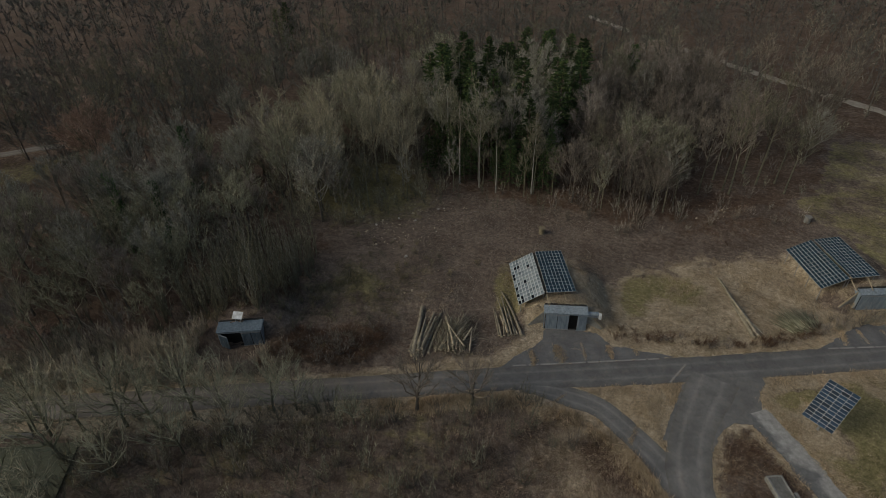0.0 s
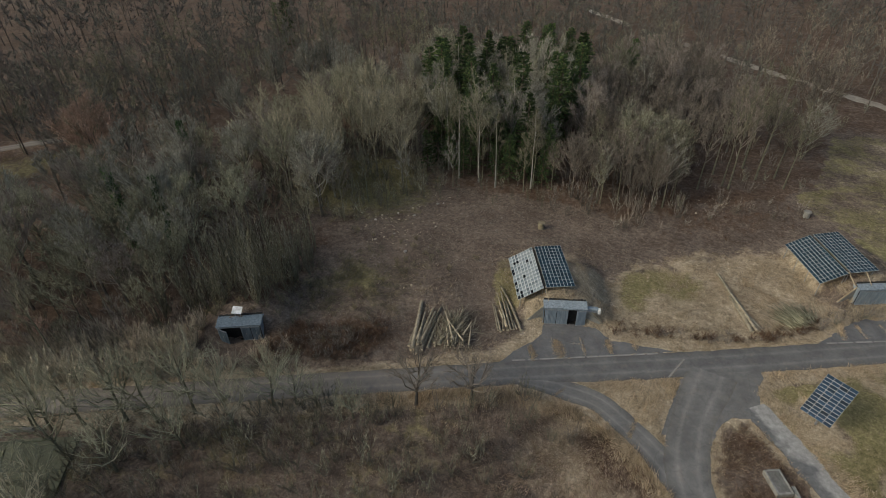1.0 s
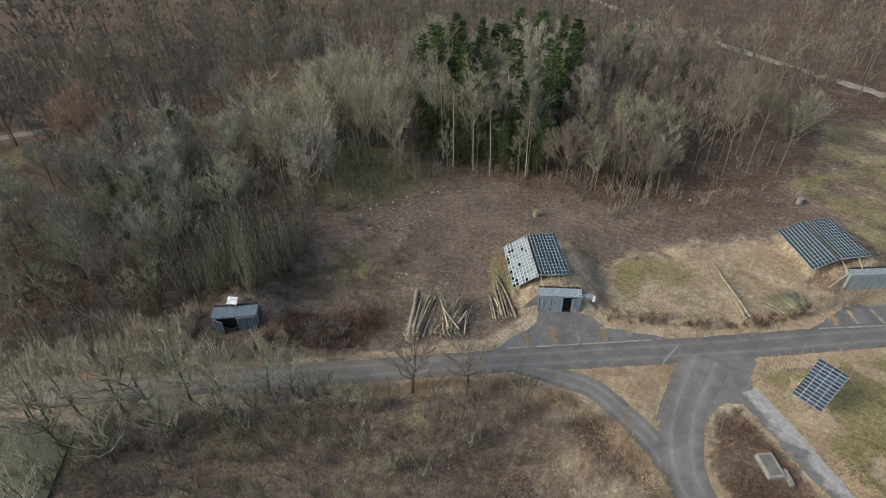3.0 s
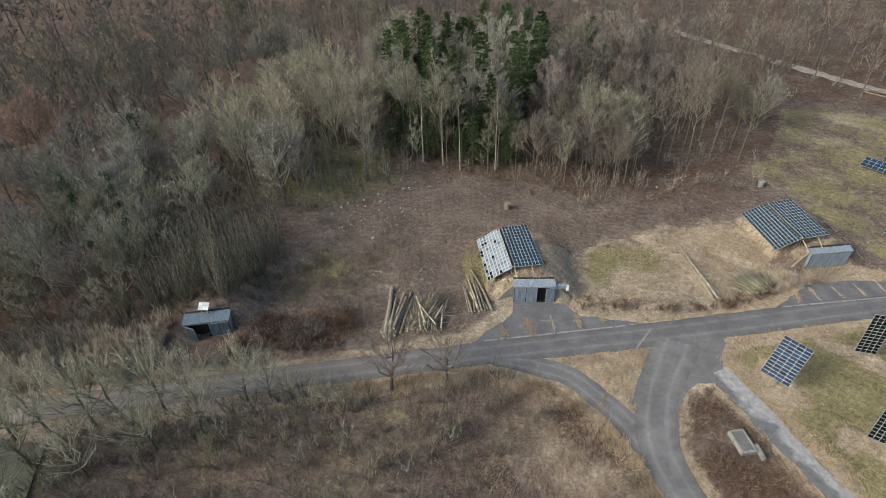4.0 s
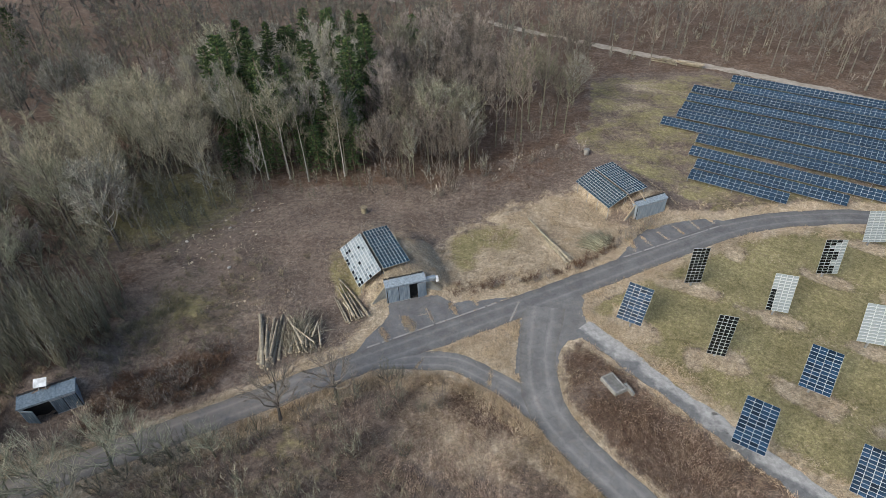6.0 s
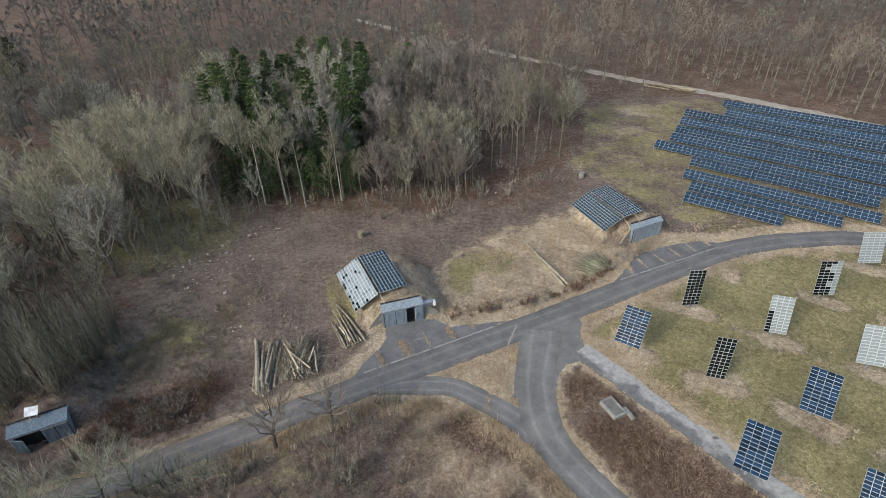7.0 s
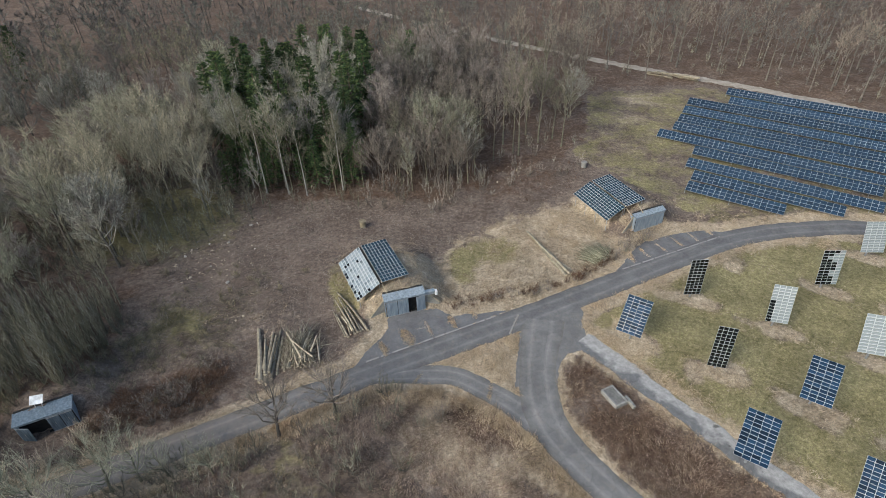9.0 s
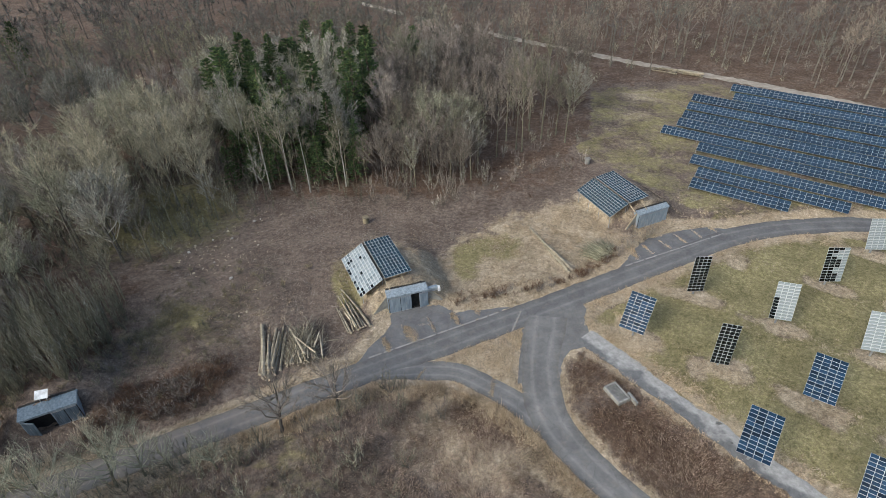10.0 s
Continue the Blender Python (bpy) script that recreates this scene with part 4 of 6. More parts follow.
for x, y in scatter(-12, 86, 31, 118, 5.0, lambda x, y: in_woods(x, y) & ~in_conifers(x, y) & ((x < 7) | (y > 113))):
    plant(*((TALL, 2) if RNG.random() < 0.4 else (ROUND, 5)), "bare_tree", x, y, RNG.uniform(0.55, 0.85), "umber-brown leafless tree in a dense stand", "tree", "bare trees")
# the spruces stand in the middle of the wood, with pale bare trees among them
SPRUCES = [(-45.4, 107.9), (-43.8, 121), (-38.4, 112.4), (-37.3, 124), (-32, 119.4), (-30.4, 131), (-25.9, 133), (-20.6, 134), (-16.5, 130), (-6, 131), (-24.5, 95.8), (-18.6, 108), (-28.4, 95.4), (-19.8, 91), (-32.4, 106.3), (-41.5, 106.5)]
for x, y in SPRUCES + list(scatter(-44, 91, -13, 130, 4.3, in_conifers)):
    if RNG.random() < 0.42 * math.exp(-((x + 27) / 6) ** 2 - ((y - 112) / 14) ** 2) + 0.12 and (x, y) not in SPRUCES:
        plant(TALL, int(RNG.choice((0, 1))), "bare_tree", x, y - 1.0, RNG.uniform(0.95, 1.12), "pale grey leafless tree among dark spruces", "tree", "bare trees")
        continue
    plant(SPRUCE, int(RNG.integers(3)), "spruce", x, y, RNG.uniform(0.82, 1.12) * (1.0 if y > 96 else 0.85), "dark green spruce standing among bare trees", "tree", "spruces")
for x, y in scatter(-37, 88, -15, 94, 3.6, lambda x, y: in_woods(x, y)):
    plant(SPRUCE, int(RNG.integers(3)), "spruce", x, y, RNG.uniform(0.4, 0.62), "young dark spruce in the shade of taller trees", "tree", "young spruces")
for x, y, s in ((-110, 149, 0.9), (-117, 153, 0.8)):
    plant(SPRUCE, 0, "spruce", x, y, s, "single dark spruce in the far wood", "tree", "spruces")
for x, y, s in ((-24, 85.7, 0.85), (-27.5, 86.7, 0.9), (-17.8, 87.6, 0.95), (-31.5, 87, 1.0)):
    plant(BIRCH, int(RNG.integers(2)), "birch", x, y, s, "pale slender bare birch in front of dark spruces", "tree", "birches")
for x, y in scatter(-38, 84, -4, 91, 6.0, lambda x, y: in_woods(x, y)):
    plant(SLIM, int(RNG.choice((0, 2, 2, 2))) if x > -36 and x < -10 else int(RNG.integers(4)), "slender_tree", x, y, RNG.uniform(0.5, 0.9), "slender leafless tree with a bare trunk at the clearing's edge", "tree", "edge trees")
places = scatter(-44, 72, 14, 94, 2.4, lambda x, y: inside(x, y + 4, WOODS) & (RNG.random(len(x)) < 0.6))
k = places[:, 0] < -13
clump(places[k], POLE, RNG.uniform(0.2, 0.5, k.sum()), "saplings", None, "low bare saplings along the clearing's edge", "saplings")
k |= (places[:, 0] > 7) & (RNG.random(len(places)) < 0.75)
clump(places[~k], [SCRUB[0], LOW[1], SCRUB[2]], RNG.uniform(0.7, 1.5, (~k).sum()), "brown_saplings", None, "thin red-brown saplings at the foot of the wood", "saplings")
places = scatter(-2, 78, 30, 98, 1.9, lambda x, y: (np.abs(y - np.interp(x, [-2, 4, 12, 20, 30], [81, 84, 87, 92, 97])) < 3.6) & (RNG.random(len(x)) < np.where(x > 8, 0.22, 0.62)))
clump(places, [SCRUB[0], SCRUB[2], LOW[1], LOW[0]], RNG.uniform(0.5, 1.3, len(places)), "edge_brush", None, "brown saplings and brush at the foot of the wood", "saplings")
for x, y in scatter(0, 82, 8, 100, 4.6, lambda x, y: (np.abs(y - np.interp(x, [0, 12], [86, 90])) < 3.4)):
    plant(SLIM, int(RNG.choice((1, 2, 1))), "slender_tree", x, y, RNG.uniform(0.55, 0.9), "slender umber-brown leafless tree above reddish leaf litter", "tree", "edge trees")
# tall clean stems standing apart over the open leaf litter
for i, (x, y) in enumerate(((10.6, 96.7), (14.7, 99.2), (15.7, 98.2), (20.5, 103.9), (23.7, 105.2), (24.9, 101.6), (13.2, 103.2), (18.5, 107.7), (8.5, 102.6))):
    plant(SLIM, 1 + i % 2, "slender_tree", x, y, 1.0 + 0.06 * (i % 4), "tall leafless tree with a long clean stem above bare leaf litter", "tree", "edge trees")
for i, (x, y, s) in enumerate(((-18.2, 35.6, 1.0), (-12.6, 38.4, 0.95))):
    plant(LONE, i, "roadside_tree", x, y, s, "dark knotty leafless tree standing alone beside the asphalt lane", "tree", "roadside trees")
for x, y, s in ((-33.4, 30.0, 0.95), (-37.5, 27.2, 1.0), (-41.0, 26.0, 1.15), (-44.0, 23.5, 1.1), (-47.5, 22.6, 1.2), (-51.5, 20.5, 1.15), (-54.5, 18.8, 1.1), (-28.5, 31.5, 0.6), (-57, 18.5, 0.9), (-43.5, 17.5, 0.9), (-39.0, 22.0, 0.9), (-24.0, 31.5, 0.6), (-46.5, 11.0, 0.9), (-60.5, 14.5, 1.0), (-35.3, 25.8, 0.9), (-31.0, 31.0, 0.8), (-50.3, 17.0, 1.05), (-52.5, 12.5, 0.95), (-57.5, 12.0, 1.0), (-48.0, 13.5, 0.8)):
    plant(GNARLED, int(RNG.integers(3)), "roadside_tree", x, y, s, "small gnarled leafless tree beside the asphalt lane", "tree", "roadside trees")

POPLAR = [kind_of_tree(brush_tree(110 + i, 19, 0.16, 0.19, 24, 9, 22, 0.72, 0.027, girth=0.009, low=2.1, spray=0.5, limb=0.6, fan=0.4), M_STEM, m) for i, m in enumerate((M_TWIG_BEIGE, M_TWIG_BEIGE))]
for x, y in ((-53.6, 97), (-48.8, 98), (-44.0, 96), (-54.5, 88.4), (-58.5, 84), (-61, 79), (-59.5, 73), (-50.5, 73.2), (-46.8, 83), (-41.5, 83), (-49, 90.5), (-43.5, 89.5), (-55, 79.5), (-66, 76), (-63, 90)):
    plant(POPLAR, int(RNG.integers(2)), "poplar", x, y, RNG.uniform(0.84, 1.0), "tall olive-beige leafless poplar with steep branches", "tree", "poplars")
for x, y, s in ((-80.8, 114, 1.0), (-79.5, 122, 1.1), (-72, 117, 1.05), (-88, 110, 0.95)):
    plant(ROUND, 0, "bare_tree", x, y, s, "broad lilac-grey leafless tree with a dense rounded crown", "tree", "bare trees")
for x, y, s in ((-34.5, 89.5, 1.05), (-38.5, 108, 1.25), (-24, 98, 1.1)):
    plant(BIRCH, int(RNG.integers(2)), "birch", x, y, s, "pale slender bare birch among dark spruces", "tree", "birches")
RUST = [kind_of_tree(brush_tree(77, 13, 0.2, 0.34, 24, 8, 18, 0.8, 0.034, spray=0.7), M_BARK, M_TWIG_RUST)]
for x, y, s in ((-96, 64.5, 1.35), (-102, 69, 1.1)):
    plant(RUST, 0, "oak", x, y, s, "bare oak with rust-brown withered leaves", "tree")


def ivy_tree(x, y, s):
    tr = plant(TALL, 0, "ivy_clad_tree", x, y, s, "leafless tree with a trunk wrapped in dark green ivy", "tree", "ivy-clad trees")
    rng = np.random.default_rng(int(x * 7) % 1000)
    sh = Shoots(rng)
    n = 1500
    a, z = rng.uniform(0, 6.283, n), 0.3 + 13.0 * rng.random(n) ** 1.2
    r = 0.25 + 0.95 * rng.random(n) * (1 - z / 18)
    b = np.stack([r * np.cos(a), r * np.sin(a), z], 1)
    sh.slivers(b, b + unit(rng.normal(0, 1, (n, 3)) + [0, 0, -0.3]) * rng.uniform(0.3, 0.6, (n, 1)), 0.17)
    part("ivy", sh.mesh("ivy", M_IVY), None, tr, "dark green ivy leaves")


for x, y, s in ((-77, 68, 1.05), (-73, 49, 1.0), (-67.5, 51.5, 1.0)):
    ivy_tree(x, y, s)

# far woods
LEAN = [kind_of_tree(brush_tree(80 + i, 16, 0.32, 0.25, 12, 6, 12, 0.7, 0.056, girth=0.008, low=2.2, heart=0.75, thick=0.04, fan=0.36), M_DARKBARK, m) for i, m in enumerate((M_TWIG_FAR, M_TWIG_FAR, M_TWIG_MOSS, M_TWIG_DUSK, M_TWIG_FAR))]
OPEN = [kind_of_tree(brush_tree(120 + i, 17, 0.42, 0.2, 11, 4, 12, 0.95, 0.055, girth=0.011, heart=0.75, thick=0.04, fan=0.4), M_BARK, m) for i, m in enumerate((M_TWIG_UMBER, M_TWIG_DUSK, M_TWIG_UMBER, M_TWIG_DUSK, M_TWIG_FAR))]
REMOTE = [kind_of_tree(brush_tree(85 + i, 17, 0.36, 0.28, 8, 3, 11, 1.2, 0.13, girth=0.008, low=2.3, heart=0.75, thick=0.05, fan=0.4), M_DARKBARK, m) for i, m in enumerate((M_TWIG_DUSK, M_TWIG_FAR, M_TWIG_DUSK, M_TWIG_FAR))]
for k in YOUNG + LEAN + OPEN + REMOTE:
    for s in k[2]:
        s.cached = s.arrays()
far = scatter(-200, 0, 200, 200, 7.2, lambda x, y: in_woods(x, y) & view(x, y, 30) & (beyond(x, y) > 4 + 7 * (x < -20)) & ~in_conifers(x, y) & (np.hypot(x, y) < 190))
filler = scatter(-190, 30, -70, 190, 7.6, lambda x, y: in_woods(x, y) & view(x, y, 20) & (beyond(x, y) > 2) & (np.hypot(x, y) < 175) & (x + 0.4 * y < -55))
clump(filler, YOUNG[5:], RNG.uniform(0.7, 1.1, len(filler)), "young_woods", None, "young olive-grey growth between bare trees", "woods")
west = far[:, 0] + RNG.normal(0, 10, len(far)) < 0
clump(far[west], LEAN, RNG.uniform(0.7, 1.15, west.sum()), "far_woods", None, "dense leafless grey-brown winter woods behind the clearing", "woods")
clump(far[~west], OPEN, RNG.uniform(0.7, 1.1, (~west).sum()), "trackside_woods", None, "open brown winter woods beyond the gravel track", "woods")
far = scatter(-350, -20, 300, 360, 12.6, lambda x, y: in_woods(x, y) & view(x, y, 10) & (np.hypot(x, y) >= 190) & (np.hypot(x, y) < 285 + 40 * (np.abs(np.degrees(np.arctan2(-x, y)) - 11) > 36)))
clump(far, REMOTE, RNG.uniform(0.85, 1.25, len(far)), "remote_woods", None, "distant leafless winter woods", "woods")

# undergrowth
under = np.vstack([scatter(-70, 20, 60, 130, 5.4, lambda x, y: in_woods(x, y) & view(x, y) & (np.hypot(x, y) < 120)), scatter(0, 100, 150, 190, 5.6, lambda x, y: in_woods(x, y) & view(x, y) & (np.hypot(x, y) >= 120) & (np.hypot(x, y) < 190))])
clump(under, LOW, RNG.uniform(0.5, 1.2, len(under)), "undergrowth", None, "low bare shrubs and saplings between the trees", "shrubs")
scrub = scatter(-66, 6, 4, 40, 2.25, lambda x, y: inside(x, y, SOUTH) & (GAP(x, y) > 1.2) & (np.hypot(x + 54.5, (y - 13.8) * 1.2) > 5.5) & (RNG.random(len(x)) < np.clip(0.95 - (x + 16) / 26, 0.1, 0.95)))
clump(scrub, [SCRUB[1], SCRUB[3], SCRUB[0], SCRUB[3]], RNG.uniform(0.8, 1.6, len(scrub)), "scrub", None, "olive-brown bare scrub below the lane", "shrubs")
hedge = scatter(-74, 14, -33, 40, 1.3, lambda x, y: (GAP(x, y) > 0.4) & (y > 0.46 * x + 50.0) & (y < 0.46 * x + 55.0 + 4.0 * (x < -47.5)) & (np.hypot(x + 43.4, y - 36.2) > 3.4) & (x < -35.5))
clump(hedge, [SHRUB[0], SHRUB[2], SHRUB[0], SHRUB[1]], np.where(hedge[:, 0] < -47, RNG.uniform(0.75, 1.3, len(hedge)), RNG.uniform(0.5, 0.85, len(hedge))), "roadside_shrubs", None, "dense pale grey leafless shrubs between lane and bunker", "shrubs")
hedge = scatter(-66, 8, -22, 36, 2.2, lambda x, y: (GAP(x, y) > 0.8) & (y < 0.46 * x + 47.5) & (y > 0.46 * x + 36.0) & (RNG.random(len(x)) < 0.4) & (np.hypot(x + 54.5, (y - 13.8) * 1.2) > 6.5))
clump(hedge, [SHRUB[0], SHRUB[2]], RNG.uniform(0.4, 0.75, len(hedge)), "lane_shrubs", None, "pale grey bare shrubs under the roadside trees", "shrubs")
brush = scatter(-80, 22, -47, 46, 2.4, lambda x, y: (y > 0.46 * x + 57.0) & (GAP(x, y) > 2) & (np.hypot(x + 43.4, y - 37) > 6) & (inside(x, y, WOODS) | (x < -50)))
clump(brush, SCRUB, RNG.uniform(0.5, 1.2, len(brush)), "bank_scrub", None, "dark brown bare scrub on the bank above the lane", "shrubs")
brush = scatter(-54, 36, -38, 50, 1.5, lambda x, y: (np.hypot(x + 43.4, y - 37) > 3.2) & (y > 0.46 * x + 59.5) & (RNG.random(len(x)) < 0.7))
clump(brush, BRUSH, RNG.uniform(0.5, 1.1, len(brush)), "mound_brush", None, "olive-brown brush over the mound behind a bunker", "shrubs")
# low growth on the clearing and beside the lane
brush = scatter(-44, 40, -20, 66, 2.3, lambda x, y: ~inside(x, y, WOODS) & (GAP(x, y) > 1.5) & (np.hypot(x + 43.4, y - 37) > 5) & ((x < -25.5) | (y > 54)) & (RNG.random(len(x)) < np.clip(1.1 - np.hypot((x + 35) / 9, (y - 51) / 11) * 0.6, 0.05, 1)))
clump(brush, BRUSH, RNG.uniform(0.4, 0.8, len(brush)), "clearing_brush", None, "low olive-grey brush growing over the felled clearing", "shrubs")
brush = scatter(-40, 34, -26, 46, 1.1, lambda x, y: (GAP(x, y) > 0.8) & (np.abs(y - (0.46 * x + 55.4)) < 3.4) & (x > -39.5))
clump(brush, THORN, RNG.uniform(0.5, 1.0, len(brush)), "bramble_bank", None, "dark red-brown brambles beside the lane", "brambles")
brush = np.array([(27.4, 65.6), (28.3, 66.6), (29.3, 66.4), (26.8, 66.9), (30.2, 67.3), (28.8, 68.0), (31.2, 68.2)])
clump(brush, SHRUB[1:2] + SCRUB[:1], RNG.uniform(0.5, 0.95, len(brush)), "verge_shrubs", None, "grey-brown bare shrubs at the apron's edge", "shrubs")

line = np.array([(0.9, 54.8), (5.9, 55.8), (9.3, 56.4), (13.3, 57.4), (17.5, 58.9), (22.5, 61.8), (26.0, 65.4)])
at = RNG.uniform(0, 6, 75)
brush = np.stack([np.interp(at, range(7), line[:, c]) + RNG.normal(0, 0.5, 75) for c in (0, 1)], 1)
clump(brush[GAP(brush[:, 0], brush[:, 1]) > 0.7], THORN, RNG.uniform(0.3, 0.6, 75), "verge_growth", None, "red-brown dead stalks between meadow and lane", "weeds")

# olive growth in the hollow of the near wood
brush = scatter(-62, 66, -33, 96, 2.3, lambda x, y: in_woods(x, y) & (RNG.random(len(x)) < 0.75))
clump(brush, [SCRUB[3], SCRUB[1], LOW[2], SCRUB[3]], RNG.uniform(0.6, 1.7, len(brush)), "hollow_scrub", None, "olive-grey scrub and seedlings under the trees", "shrubs")

# ---- bunkers and solar plant ----


def module_mesh(w, h, name="module", glass=None, e=0.022, frame_of=None, e_y=None):
    """A framed module that lies in x and y, its glass set back below the frame."""
    t, d = 0.05, 0.008
    v, f, ix = [], [], []

    def quad(pts, m):
        n = len(v)
        v.extend(pts), f.append((n, n + 1, n + 2, n + 3)), ix.append(m)

    x0, y0, x1, y1 = -w / 2 + 0.006, -h / 2 + 0.006, w / 2 - 0.006, h / 2 - 0.006
    e_y = e if e_y is None else e_y
    a0, b0, a1, b1 = x0 + e, y0 + e_y, x1 - e, y1 - e_y
    quad([(a0, b0, t - d), (a1, b0, t - d), (a1, b1, t - d), (a0, b1, t - d)], 0)
    o, i = [(x0, y0), (x1, y0), (x1, y1), (x0, y1)], [(a0, b0), (a1, b0), (a1, b1), (a0, b1)]
    for k in range(4):
        j = (k + 1) % 4
        quad([(*o[k], t), (*o[j], t), (*i[j], t), (*i[k], t)], 1)
        quad([(*o[k], 0), (*o[j], 0), (*o[j], t), (*o[k], t)], 1)
    quad([(x0, y0, 0), (x0, y1, 0), (x1, y1, 0), (x1, y0, 0)], 1)
    return mesh_from(name, v, f, [glass or M_PV, frame_of or M_FRAME], ix)


def module_field(parent, me, cols, rows, w, h, m):
    for c in range(cols):
        for r in range(rows):
            part("module", me(c, r) if callable(me) else me, None, parent, at=m @ Matrix.Translation((w * (c + 0.5), h * (r + 0.5), 0)))


def solar_roof(spec, label, pale):
    x, y, turn, hl, hr, ln, zr, zl, ze = spec
    t = thing("solar_roof", pose(x, y, 0, 0, 0, turn), label, "solar roof", "solar roofs")
    for side, half, ez in ((-1, hl, zl), (1, hr, ze)):
        slope = math.hypot(half, zr - ez)
        ang = math.atan2(ez - zr, half)
        rows, cols = 13, 8
        m = Matrix.Translation((0.05 * half, 0, zr)) @ Matrix.Rotation(-ang * 1.0 if side > 0 else math.pi * 0, 4, "Y")
        if side < 0:
            # local x runs from the eave up to the ridge
            m = Matrix.Translation((-half, 0, ez)) @ Matrix.Rotation(-math.atan2(zr - ez, half), 4, "Y")
        kinds = [module_mesh(slope / cols * 0.95, ln / rows, "module", k, e, M_FRAME_PALE, e * 0.6) for k, e in ((M_PV_ROOF, 0.024), (M_PV_GLARE_DIM, 0.042), (M_PV_BLACK, 0.042), (M_PV_GLARE, 0.042))]
        module_field(t, lambda c, r: kinds[pale(side, c, r)], cols, rows, slope / cols * 0.95, ln / rows, m)
        for k in range(4):
            bm = bmesh.new()
            yy = ln * (0.04 + 0.305 * k)
            rod(bm, (side * 0.1, yy, zr - 0.08), (side * half * 0.98, yy, ez - 0.07), 0.045, sides=4)
            part("rafter", bm, M_GALV, t)
            for q in (0.05, 0.9):
                px = side * half * q
                pz = zr + (ez - zr) * q
                a = radians(turn)
                gz = float(height(x + px * math.cos(a) - yy * math.sin(a), y + px * math.sin(a) + yy * math.cos(a)))
                if pz - gz > 0.15:
                    bm = bmesh.new()
                    rod(bm, (px, yy, gz - 0.1), (px, yy, pz - 0.05), 0.05, sides=6)
                    part("post", bm, M_GALV, t)
    # Added black strip that paints the shade inside the open ridge gap.
    bm = bmesh.new()
    block(bm, -0.12, 0.05, zr - 0.3, 0.2, ln - 0.05, zr - 0.2)
    part("ridge_gap_shade", bm, M_BLACK, t, "added black strip for the shade in the ridge gap")
    for px, pz in ((0.12, zr), (hr * 0.62, zr + (ze - zr) * 0.62)):
        bm = bmesh.new()
        rod(bm, (px, 0.4, pz - 0.12), (px + 0.15, -1.35, 3.05), 0.075, 0.065, 5)
        part("timber_brace", bm, M_TIMBER, t)
    return t


def corrugated(w, h, pitch=0.16, deep=0.035, m=None):
    """A standing sheet of trapezoid ribs in x and z, facing -y."""
    bm = bmesh.new()
    xs, n = [], max(1, round(w / pitch))
    p = w / n
    for i in range(n):
        xs += [(i * p, 0), (i * p + 0.4 * p, 0), (i * p + 0.5 * p, -deep), (i * p + 0.9 * p, -deep)]
    xs.append((w, 0))
    lo = [bm.verts.new((a, b, 0)) for a, b in xs]
    hi = [bm.verts.new((a, b, h)) for a, b in xs]
    bk = [bm.verts.new((a, 0.04, z)) for a, z in ((0, 0), (w, 0), (w, h), (0, h))]
    for i in range(len(xs) - 1):
        bm.faces.new((lo[i], lo[i + 1], hi[i + 1], hi[i]))
    bm.faces.new(bk[::-1])
    bm.faces.new((lo[0], hi[0], bk[3], bk[0]))
    bm.faces.new((hi[-1], lo[-1], bk[1], bk[2]))
    bm.faces.new((*hi, bk[2], bk[3]))
    bm.faces.new((*lo[::-1], bk[0], bk[1]))
    if m is not None:
        bmesh.ops.transform(bm, matrix=m, verts=bm.verts)
    return bm


